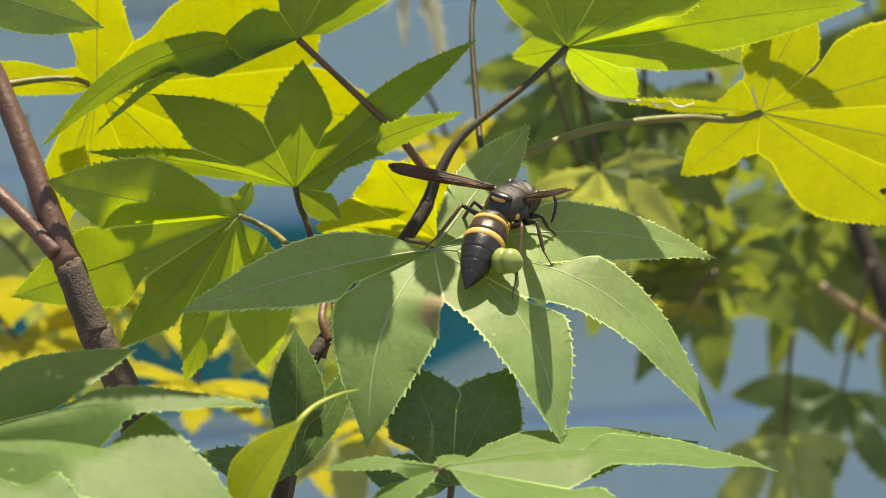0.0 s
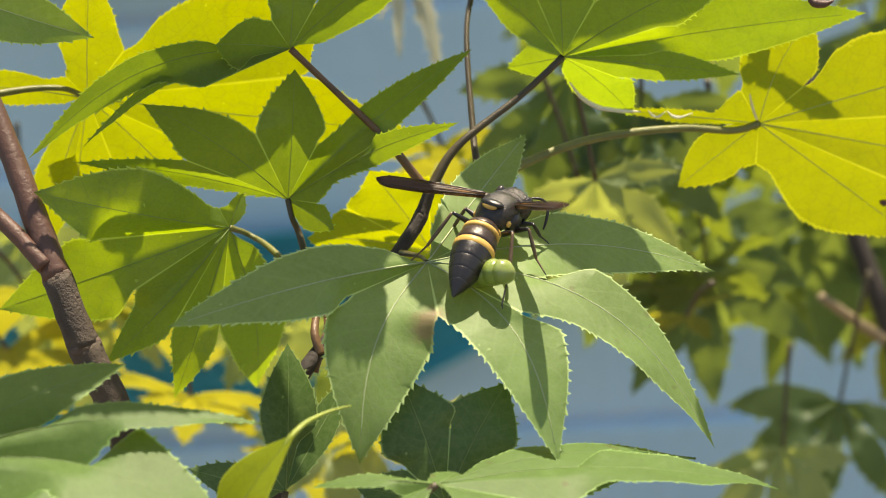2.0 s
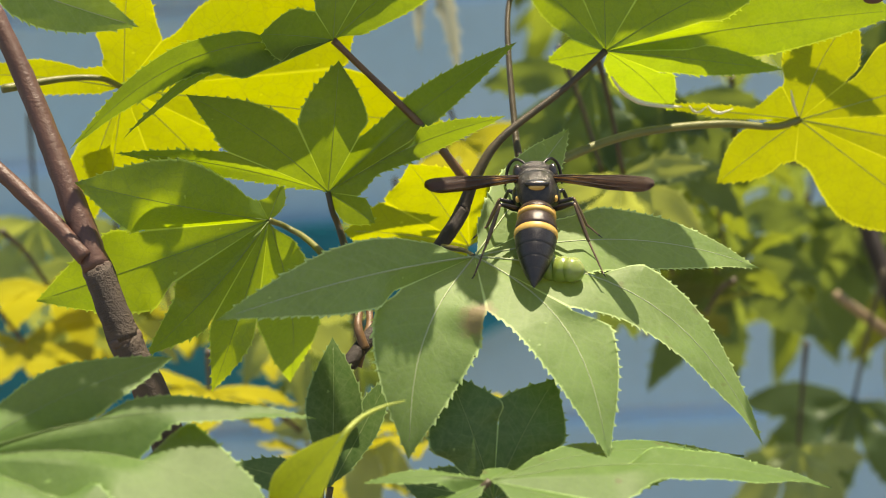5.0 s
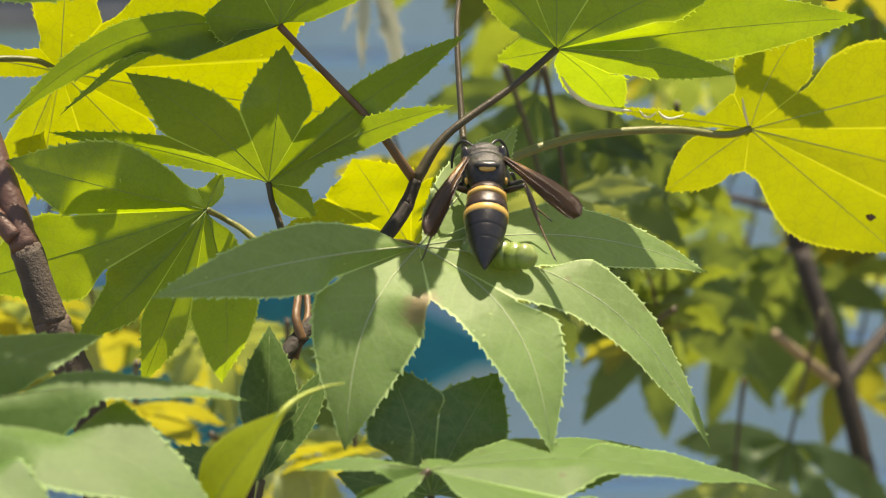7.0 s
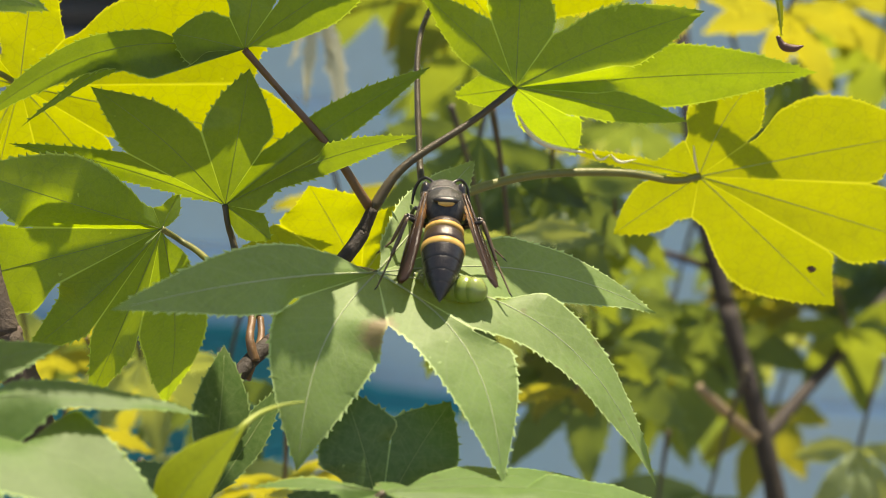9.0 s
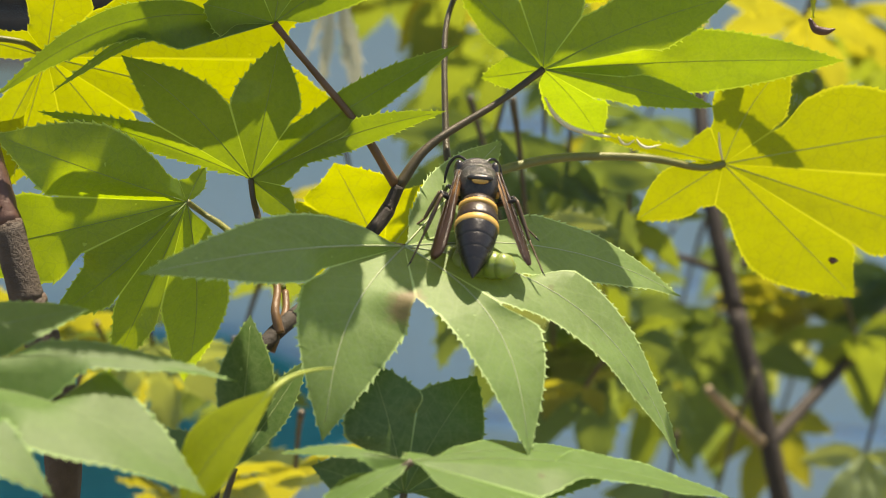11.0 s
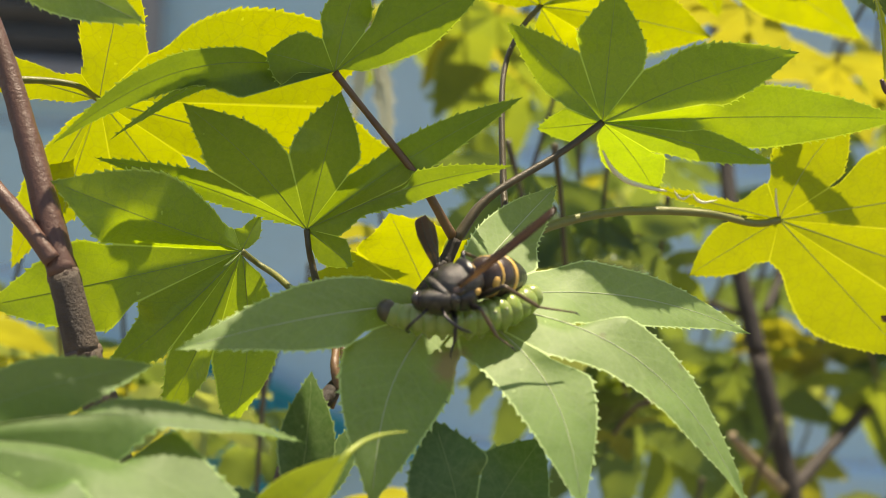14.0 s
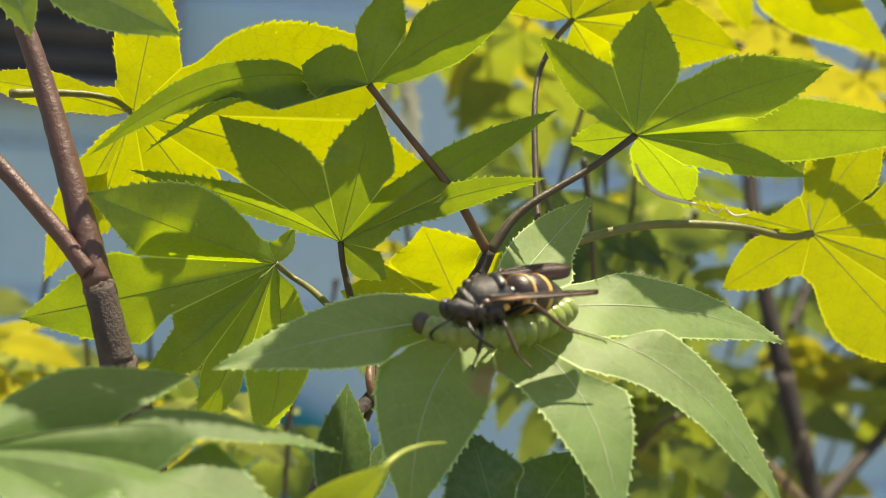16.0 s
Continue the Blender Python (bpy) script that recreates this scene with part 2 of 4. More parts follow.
def grub_material():
    m, tree, bsdf = shader("pale green caterpillar skin")
    fine = noise_fac(tree, 700.0, 3.0)
    tone = mix_colour(tree, ramp01(tree, noise_fac(tree, 180.0), 0.3, 0.7), (0.20, 0.285, 0.045), (0.26, 0.32, 0.10))
    tone = mix_colour(tree, math_node(tree, "MULTIPLY", ramp01(tree, fine, 0.5, 0.75), 0.4), tone, (0.36, 0.39, 0.22))
    tree.links.new(tone, bsdf.inputs["Base Color"])
    bsdf.inputs["Roughness"].default_value = 0.28
    bsdf.inputs["Subsurface Weight"].default_value = 0.35
    bsdf.inputs["Subsurface Radius"].default_value = (0.001, 0.0014, 0.0004)
    bump(tree, fine, bsdf, 0.25, 0.0002)
    return m


GRUB = grub_material()
GRUB_WART = plain_material("pale caterpillar wart", (0.40, 0.43, 0.27), (0.33, 0.37, 0.20), 500.0, 0.25)
GRUB_HEAD = plain_material("brown caterpillar head", (0.10, 0.085, 0.05), (0.06, 0.05, 0.03), 400.0, 0.35)


# ---- mesh helpers (all in centimetres) ----
def link_mesh(name, bm, material, parent=None, label="", smooth=True):
    data = bpy.data.meshes.new(name)
    bm.to_mesh(data)
    bm.free()
    data.materials.append(material)
    if smooth:
        data.polygons.foreach_set("use_smooth", [True] * len(data.polygons))
    ob = new(name, data)
    if parent is not None:
        ob.parent = parent
    if label:
        tagged(ob, label=label)
    return ob


def part(name, bm, material, parent, label=""):
    return link_mesh(name, bm, material, parent, label)


def bezier_points(pts, steps):
    """A smooth line through the given points (Catmull-Rom)."""
    pts = [Vector(p) for p in pts]
    if len(pts) == 2:
        return [pts[0].lerp(pts[1], i / steps) for i in range(steps + 1)]
    full = [2 * pts[0] - pts[1], *pts, 2 * pts[-1] - pts[-2]]
    out = []
    for i in range(1, len(full) - 2):
        p0, p1, p2, p3 = full[i - 1 : i + 3]
        for k in range(steps):
            u = k / steps
            out.append(0.5 * (2 * p1 + (p2 - p0) * u + (2 * p0 - 5 * p1 + 4 * p2 - p3) * u * u + (3 * p1 - p0 - 3 * p2 + p3) * u ** 3))
    out.append(pts[-1])
    return out


def tube(bm, line, radii, sides=8, rough=0.0, seed=0.0):
    """A round, slightly uneven rod along a line; radii at even steps of it."""
    rings = []
    n = len(line)
    ref = Vector((0.3, 0.2, 1.0))
    for i, p in enumerate(line):
        d = (line[min(i + 1, n - 1)] - line[max(i - 1, 0)]).normalized()
        a = d.cross(ref)
        if a.length < 1e-4:
            a = d.cross(Vector((1, 0, 0)))
        a.normalize()
        b = d.cross(a)
        r = float(np.interp(i / (n - 1), np.linspace(0, 1, len(radii)), radii))
        ring = []
        for k in range(sides):
            w = math.tau * k / sides
            rr = r * (1 + rough * noise.noise(Vector((p.x * 7 + k, p.y * 7, p.z * 7 + seed))))
            ring.append(bm.verts.new((p + (a * math.cos(w) + b * math.sin(w)) * rr) * CM))
        rings.append(ring)
    for r0, r1 in zip(rings, rings[1:]):
        for k in range(sides):
            bm.faces.new((r0[k], r0[(k + 1) % sides], r1[(k + 1) % sides], r1[k]))
    bm.faces.new(rings[0][::-1])
    bm.faces.new(rings[-1])
    return bm


def lobe_width(s, peak=0.52):
    if s < peak:
        u = s / peak
        return 0.40 + 0.60 * (u * u * (3 - 2 * u))
    u = min((s - peak) / (1 - peak), 1.0)
    return (1 - u) ** 1.15 * (1 + 0.95 * u)


def maple_leaf(centre, tips, widths, label, material=None, notch=0.35, bow=0.06, fold=0.10, wave=0.03, petiole=None, pitch=0.105, seed=0, group="maple leaves", thick=0.045, stalk=None, rib=True, peak=0.52, skews=None):
    """A palmate leaf: lobes from the centre to their tips, in turn round it, with saw-toothed edges, folded along their midribs.
    pitch: from tooth to tooth (0: none). notch: a share of the lobes' length, or a place. widths: half the breadth of each lobe over its length. petiole: points of its stalk, from the centre on."""
    material = material or LEAF
    c = Vector(centre)
    tips = [Vector(t) for t in tips]
    normal = Vector((0, 0, 0))
    for a, b in zip(tips, tips[1:]):
        normal += (a - c).normalized().cross((b - c).normalized())
    if len(tips) == 1 or normal.length < 1e-5:
        normal = Vector((0, -0.4, 1))
    normal.normalize()
    if normal.z < 0:
        normal.negate()
    rnd = random.Random(seed)
    bm = bmesh.new()
    uv = bm.loops.layers.uv.new("lobe")
    lines = []
    count = len(tips)

    def notch_between(i, j):
        a, b = tips[i] - c, tips[j] - c
        way = (a.normalized() + b.normalized())
        way = way.normalized() if way.length > 0.2 else a.normalized()
        near = min(a.length, b.length)
        deep = notch[i] if isinstance(notch, (list, tuple)) else notch * (1.0 + 0.15 * rnd.uniform(-1, 1))
        if isinstance(deep, tuple):
            return Vector(deep)
        return c + way * near * deep

    notches = [notch_between(i, i + 1) for i in range(count - 1)]
    for i, tip in enumerate(tips):
        axis = tip - c
        length = axis.length
        way = axis / length
        up = (normal - way * normal.dot(way)).normalized()
        across = way.cross(up)
        half = widths[i] * length
        bend = (bow[i] if isinstance(bow, (list, tuple)) else bow * rnd.uniform(0.7, 1.3)) * length
        skew = rnd.uniform(-0.03, 0.03) * length
        if skews:
            ahead = tips[i + 1] - c if i + 1 < count else c - tips[i - 1]
            skew = skews[i] * length * (1 if ahead.dot(across) > 0 else -1)

        def mid(s):
            return c + axis * s + up * bend * 4 * s * (1 - s) + across * skew * math.sin(math.pi * s)

        # which neighbour lies on which side
        sides = {1: None, -1: None}
        for j, nt in ((i - 1, notches[i - 1] if i > 0 else None), (i + 1, notches[i] if i < count - 1 else None)):
            if nt is not None:
                sides[1 if (tips[j] - c).dot(across) > 0 else -1] = nt
        starts = {}
        for sg, nt in sides.items():
            starts[sg] = 0.0 if nt is None else min(max((nt - c).dot(way) / length, 0.04), 0.7)
        grid = {0.0, 1.0, *starts.values()}
        for k in range(1, 20):
            grid.add(k * 0.05)
        low = min(starts.values())
        marks = {}
        for sg in (1, -1):
            span = 0.975 - starts[sg]
            teeth = max(3, round(span * length / pitch)) if pitch else 0
            for k in range(teeth):
                gap = span / teeth
                s0 = starts[sg] + span * (k + 0.55) / teeth + rnd.uniform(-0.22, 0.22) * gap
                grid.add(round(s0, 4))
                grid.add(round(s0 + 0.30 * gap, 4))
                marks[(sg, round(s0, 4))] = rnd.uniform(0.55, 1.35) * gap * (1.0 - 0.45 * k / teeth)
        grid = sorted(g for g in grid if g <= 1.0)

        def edge(sg, s, toothed=False):
            nt, s0 = sides[sg], starts[sg]
            side = across * sg
            if nt is not None and s <= s0:
                return c + (nt - c) * (s / max(s0, 1e-4))
            full = mid(s) + side * half * lobe_width(s, peak)
            k = min(max((s - s0) / 0.16, 0.0), 1.0)
            k = k * k * (3 - 2 * k)
            root = (nt + mid(s) - mid(s0)) if nt is not None else mid(s)
            p = root.lerp(full, k)
            bite = marks.get((sg, round(s, 4))) if toothed else None
            if bite:
                p += (side * 0.34 * bite * length + way * 0.34 * bite * length) * (0.35 + 0.65 * k)
            return p

        columns = (0.0, 0.35, 0.7, 0.93, 1.0)
        for sg in (1, -1):
            rows = []
            for s in grid:
                m, e = mid(s), edge(sg, s)
                wide = (e - m).length
                row = []
                for v in columns:
                    p = m.lerp(e, v) if v < 1.0 else edge(sg, s, True)
                    inner = 1.0 if (sides[sg] is None or s > starts[sg]) else 0.0
                    lift = fold * wide * (v - 0.55 * v * v) * min(1.0, max(0.0, (s - starts[sg]) / 0.15)) * inner
                    wob = wave * noise.noise(p * 1.6 + Vector((seed * 3.1, 0, 0))) * v * inner * min(1.0, (s - starts[sg]) * 5 if s > starts[sg] else 0)
                    row.append(bm.verts.new((p + up * (lift + wob)) * CM))
                rows.append(row)
            for k in range(len(grid) - 1):
                for q in range(4):
                    vs = [rows[k][q], rows[k][q + 1], rows[k + 1][q + 1], rows[k + 1][q]]
                    cuts = [(grid[k], columns[q] * sg), (grid[k], columns[q + 1] * sg), (grid[k + 1], columns[q + 1] * sg), (grid[k + 1], columns[q] * sg)]
                    if sg < 0:
                        vs.reverse()
                        cuts.reverse()
                    f = bm.faces.new(vs)
                    for loop, co in zip(f.loops, cuts):
                        loop[uv].uv = co
        lines.append([mid(s / 14) for s in range(14)])
    bmesh.ops.remove_doubles(bm, verts=bm.verts, dist=0.00002)
    root = tagged(new("maple_leaf"), label, "leaf", group)
    part("blade", bm, material, root)
    if rib:
        for line in lines:
            rb = bmesh.new()
            tube(rb, line, (0.012, 0.004) if material is LEAF_SPOT else (0.0055, 0.002), 6)
            part("midrib", rb, VEIN_PALE if material in (LEAF_SPOT, LEAF_YOUNG) else VEIN, root)
    if petiole:
        pb = bmesh.new()
        tube(pb, bezier_points([c, *petiole], 8), (thick * 0.9, thick * 0.8, thick, thick * 1.3), 8, 0.08, seed)
        part("petiole", pb, stalk or PETIOLE, root)
    return root


def branch(name, points, radii, material, label, nodes=(), group="maple twigs", category="branch", below=None):
    """A woody shoot through the given points, in lengths between swollen joints at the given shares of it."""
    line = bezier_points(points, 10)
    n = len(line)
    thick = []
    for i in range(n):
        u = i / (n - 1)
        r = float(np.interp(u, np.linspace(0, 1, len(radii)), radii))
        for at in nodes:
            r *= 1 + 0.07 * math.exp(-((u - at) / 0.022) ** 2)
        thick.append(r)
    root = tagged(new(name), label, category, group)
    marks = [0, *(min(max(round(at * (n - 1)), 2), n - 3) for at in nodes), n - 1]
    for k, (i, j) in enumerate(zip(marks, marks[1:])):
        bm = bmesh.new()
        tube(bm, line[i : j + 1], thick[i : j + 1], 12, 0.10, len(label) + k)
        part("shoot", bm, below if (below and k) else material, root)
    for i in marks[1:-1]:
        bm = bmesh.new()
        way = (line[i + 1] - line[i - 1]).normalized()
        ring = [line[i] + way * thick[i] * (q - 2) * 0.13 for q in range(5)]
        tube(bm, ring, [thick[i] * w for w in (0.96, 0.995, 1.012, 1.0, 0.96)], 12, 0.10, i)
        part("joint", bm, BARK_SCAR, root, "rough grey joint")
    return root


def hanging_leaf(centre, size, facing, droop, seed, material, label, lobes=7, group="leaves of the tree behind"):
    """A leaf of the tree behind, from its size, the way it faces (degrees about z) and its droop."""
    rnd = random.Random(seed)
    c = Vector(centre)
    turn = Euler((radians(droop), radians(rnd.uniform(-18, 18)), radians(facing))).to_matrix()
    spread = 125 if lobes == 7 else 78
    tips, widths = [], []
    for k in range(lobes):
        a = radians(-spread + 2 * spread * k / (lobes - 1) + rnd.uniform(-6, 6))
        far = size * (0.50 + 0.55 * math.cos(a * 0.62) ** 2) * rnd.uniform(0.85, 1.15)
        tips.append(c + turn @ Vector((math.sin(a) * far, math.cos(a) * far, -0.30 * far * rnd.uniform(0.2, 1.5))))
        widths.append(rnd.uniform(0.11, 0.15) if lobes == 7 else rnd.uniform(0.125, 0.18))
    back = c + turn @ Vector((0, -0.9 * size, 0.25 * size))
    return maple_leaf(c, tips, widths, label, material, 0.27, 0.07, 0.16, 0.10, [c.lerp(back, 0.5) + Vector((0, 0, 0.15)), back], 0.30, seed, group, 0.05, rib=False)


# ---- setting ----
def backdrop_wall():
    """Weathered blue-grey boarded wall behind the trees."""
    m, tree, bsdf = shader("faded blue-grey paint")
    tone = mix_colour(tree, ramp01(tree, noise_fac(tree, 3.0), 0.3, 0.7), (0.36, 0.615, 0.79), (0.46, 0.665, 0.80))
    tone = mix_colour(tree, math_node(tree, "MULTIPLY", ramp01(tree, noise_fac(tree, 60.0), 0.45, 0.75), 0.35), tone, (0.36, 0.50, 0.57))
    tree.links.new(tone, bsdf.inputs["Base Color"])
    bsdf.inputs["Roughness"].default_value = 0.75
    wall = tagged(new("wall_north"), "faded blue-grey boarded wall behind the trees", "wall", kind="structure")
    board = bmesh.new()
    bmesh.ops.create_cube(board, size=1.0, matrix=Matrix.Diagonal((9.0, 0.03, 0.178, 1)))
    bmesh.ops.bevel(board, geom=board.edges[:], offset=0.006, segments=1, affect="EDGES")
    first = link_mesh("board", board, m, wall, smooth=False)
    first.matrix_basis = pose(0, 1.9, -1.41, 6)
    for k in range(1, 9):
        ob = new("board", first.data)
        ob.parent = wall
        ob.matrix_basis = pose(0, 1.9, -1.41 + 0.18 * k, 6)
    return wall


backdrop_wall()


def dark_window():
    """A dark louvred window in the wall."""
    frame_tone = plain_material("weathered grey window frame", (0.30, 0.31, 0.33), (0.22, 0.23, 0.25), 15.0, 0.6)
    slat_tone = plain_material("dark grey louvre", (0.09, 0.095, 0.10), (0.055, 0.06, 0.065), 15.0, 0.5)
    root = tagged(new("window_1"), "dark grey louvred window in the wall", "window", kind="structure")
    root.matrix_basis = pose(-0.445, 1.862, -0.032)

    def bar(name, x, z, w, h, d, tone, tilt=0):
        bm = bmesh.new()
        bmesh.ops.create_cube(bm, size=1.0, matrix=pose(x, 0, z, tilt) @ Matrix.Diagonal((w, d, h, 1)))
        bmesh.ops.bevel(bm, geom=bm.edges[:], offset=0.003, segments=1, affect="EDGES")
        return link_mesh(name, bm, tone, root, smooth=False)

    for z in (-0.145, 0.145):
        bar("window_frame", 0, z, 0.38, 0.03, 0.05, frame_tone)
    for x in (-0.175, 0.175):
        bar("window_frame", x, 0, 0.03, 0.26, 0.05, frame_tone)
    for k in range(8):
        bar("slat", 0, -0.115 + 0.033 * k, 0.32, 0.040, 0.008, slat_tone, 35)


dark_window()


def ground_sheet():
    m = plain_material("dry earth and litter", (0.16, 0.13, 0.09), (0.09, 0.08, 0.055), 12.0, 0.9)
    bm = bmesh.new()
    bmesh.ops.create_grid(bm, x_segments=60, y_segments=60, size=20.0)
    for v in bm.verts:
        v.co.z = -1.5 + 0.05 * noise.noise(v.co * 1.5)
    return tagged(link_mesh("ground", bm, m), "dry brown earth under the trees", "ground", kind="structure")


ground_sheet()


def teal_tarp():
    m = plain_material("teal tarpaulin", (0.02, 0.40, 0.46), (0.015, 0.31, 0.38), 8.0, 0.45)
    bm = bmesh.new()
    n = 60
    rows = []

    def spot(x, k):
        """A place on the sheet, which narrows to one end."""
        left = max(0.0, -x)
        top = -0.575 + min(0.07, 0.42 * left) - 0.1 * max(0.0, x)
        low = -0.60 - min(0.13, 0.50 * left)
        return Vector((x, 1.845 - 0.012 * math.sin(x * 8 + 0.3 * k) - 0.002 * k, top + (low - top) * k / 6))

    for k in range(7):
        row = []
        for i in range(n + 1):
            x = -1.68 + 1.80 * i / n
            row.append(bm.verts.new(spot(x, k)))
        rows.append(row)
    for a, b in zip(rows, rows[1:]):
        for i in range(n):
            bm.faces.new((a[i], a[i + 1], b[i + 1], b[i]))
    bmesh.ops.solidify(bm, geom=bm.faces[:], thickness=0.004)
    root = tagged(new("tarpaulin"), "wrinkled teal tarpaulin strip hung before a wall", "tarpaulin")
    part("sheet", bm, m, root)
    for k in (0, 6):
        hem = bmesh.new()
        tube(hem, [spot(-1.68 + 1.80 * i / n, k) / CM for i in range(n + 1)], (0.4, 0.4), 6)
        part("hem", hem, m, root)
    return root


teal_tarp()

# ---- the twig with the wasp: leaves ----
main_leaf = maple_leaf((-0.40, 0.22, 0.57), [(-3.13, -1.45, 0.50), (-1.19, -1.40, -1.22), (0.98, -1.48, -1.31), (2.77, -0.50, -1.63), (3.03, 1.75, -0.22), (0.78, 2.60, 1.46)],
    [0.135, 0.245, 0.195, 0.105, 0.115, 0.12], "large green maple leaf on which the wasp sits", LEAF_SPOT, [(-1.22, -0.40, 0.43), (-0.26, -0.60, 0.18), (0.62, -0.50, 0.16), (0.74, 0.05, 0.33), (0.52, 1.0, 0.74)],
    (0.06, 0.10, 0.125, 0.13, 0.07, 0.04), 0.10, 0.05, [(-0.55, 0.93, 0.44), (-0.84, 1.69, 0.27)], 0.105, 1, thick=0.03, peak=0.43, skews=(0.0, -0.11, 0.09, 0.11, 0.04, 0.0))
upright_leaf = maple_leaf((-2.28, 2.29, 0.89), [(-4.74, 1.52, 1.72), (-3.72, 1.18, 2.46), (-1.96, 1.89, 2.63), (0.20, 2.27, 2.66), (0.04, 1.12, 2.00), (-1.70, 2.10, 0.50)],
    [0.055, 0.17, 0.235, 0.08, 0.065, 0.32], "upright green maple leaf, half in shade and half lit through", LEAF_MID, 0.52, 0.03, 0.08, 0.03,
    [(-2.24, 2.23, 0.66), (-2.16, 2.25, 0.37), (-1.95, 1.58, -0.18)], 0.105, 2, skews=(0.02, 0.03, 0.0, -0.02, -0.03, 0.0))
left_leaf = maple_leaf((-3.04, 2.15, 0.60), [(-2.86, 2.39, 1.01), (-5.13, 1.00, 1.50), (-5.95, 1.51, -0.11), (-4.45, 0.70, -0.62), (-3.87, 1.57, -1.45), (-3.16, 3.40, -2.06)],
    [0.25, 0.22, 0.20, 0.155, 0.165, 0.165], "drooping green maple leaf lit from behind", LEAF, 0.60, 0.05, 0.05, 0.06,
    [(-2.87, 2.52, 0.39), (-2.50, 2.18, 0.23), (-1.79, 1.07, -0.18)], 0.105, 3, stalk=PETIOLE_GREEN)
upper_left_leaf = maple_leaf((-4.98, 3.40, 2.15), [(-7.01, 3.22, 2.48), (-4.62, 2.99, 3.87), (-1.45, 3.41, 3.05), (-0.78, 3.82, 1.32), (-3.91, 3.82, 0.68), (-5.51, 3.81, 0.39), (-6.12, 3.93, -0.19)],
    [0.12, 0.22, 0.20, 0.17, 0.27, 0.23, 0.12], "broad yellow-green maple leaf glowing in back light", LEAF_YOUNG, (0.22, 0.48, 0.78, 0.66, 0.62, 0.45), 0.015, 0.02, 0.03,
    [(-5.24, 3.23, 2.33), (-5.70, 3.00, 2.39), (-6.32, 2.54, 2.39)], 0.105, 4, stalk=PETIOLE_GREEN)
shade_leaf = maple_leaf((-2.06, 2.35, 2.80), [(-4.54, 1.28, 1.95), (-5.12, 0.92, 1.93), (-2.84, 1.53, 3.05), (-1.80, 2.32, 4.06), (-0.25, 2.73, 3.97)],
    [0.03, 0.065, 0.30, 0.28, 0.22], "dark green maple leaf with one long narrow lobe", LEAF_MID, 0.4, 0.05, 0.08, 0.04,
    [(-1.65, 2.35, 2.34), (-0.99, 2.29, 1.61), (-0.51, 2.32, 0.90)], 0.105, 5, thick=0.05, stalk=PETIOLE_RED, skews=(0.10, 0.12, 0.0, 0.0, 0.0))
top_leaf = maple_leaf((1.31, 3.29, 2.30), [(0.55, 4.00, 2.07), (0.09, 4.36, 3.39), (1.33, 3.27, 3.98), (3.57, 2.74, 3.38), (5.21, 3.46, 2.58), (3.57, 3.35, 1.91), (2.20, 4.01, 1.31)],
    [0.20, 0.17, 0.29, 0.17, 0.11, 0.10, 0.27], "bright green maple leaf spread flat above the wasp", LEAF, 0.5, 0.04, 0.08, 0.04,
    [(0.75, 3.02, 1.89), (-0.09, 2.60, 1.37), (-0.47, 2.32, 0.88)], 0.105, 6, thick=0.055)
yellow_leaf = maple_leaf((3.89, 4.17, 1.06), [(1.92, 3.75, 1.47), (4.59, 3.91, 2.54), (7.03, 4.52, 1.68), (7.49, 5.02, -0.04), (6.08, 5.01, -0.90), (2.77, 4.20, 0.23)],
    [0.045, 0.33, 0.26, 0.20, 0.24, 0.29], "yellow-green maple leaf hanging in full back light", LEAF_YOUNG, (0.35, 0.46, 0.76, 0.76, 0.44), 0.008, 0.012, 0.03,
    [(3.52, 4.02, 1.02), (2.75, 3.79, 1.15), (1.60, 3.49, 1.14), (0.61, 2.95, 0.95), (0.01, 2.60, 0.64)], 0.095, 7, thick=0.06, stalk=PETIOLE_GREEN, skews=(0.0, -0.06, 0.0, 0.0, 0.0, 0.0))
for line, radii in (
        (((2.30, 3.83, 1.40), (2.04, 3.77, 1.44), (1.75, 3.70, 1.52), (1.54, 3.64, 1.67), (1.38, 3.55, 1.91)), (0.012, 0.030, 0.036, 0.030, 0.010)),
        (((2.40, 3.83, 1.41), (2.46, 3.84, 1.33), (2.54, 3.86, 1.31), (2.63, 3.88, 1.37)), (0.006, 0.020, 0.018, 0.005)),
        (((2.65, 3.88, 1.38), (2.72, 3.89, 1.30), (2.82, 3.91, 1.27), (2.99, 3.94, 1.31)), (0.006, 0.022, 0.020, 0.006)),
        (((3.86, 4.12, 1.12), (3.80, 4.06, 1.30), (3.76, 4.01, 1.50)), (0.014, 0.020, 0.008))):
    curl = bmesh.new()
    tube(curl, bezier_points(list(line), 6), radii, 6, 0.2, 3)
    part("curled_rim", curl, DRY_RIM, yellow_leaf, "pale curled leaf rim")
hole = bmesh.new()
tube(hole, [Vector((5.60, 4.77, -0.30)), Vector((5.66, 4.79, -0.33)), Vector((5.73, 4.80, -0.33))], (0.02, 0.055, 0.01), 6, 0.4, 9)
part("withered_spot", hole, BARK, yellow_leaf, "small dark brown gnawed spot")
withered = bmesh.new()
tube(withered, bezier_points([(-0.99, 4.03, 1.32), (-0.85, 3.98, 1.30), (-0.70, 3.95, 1.31)], 4), (0.05, 0.045, 0.008), 6, 0.3, 5)
part("withered_tip", withered, BARK, upper_left_leaf, "reddish-brown withered tip")
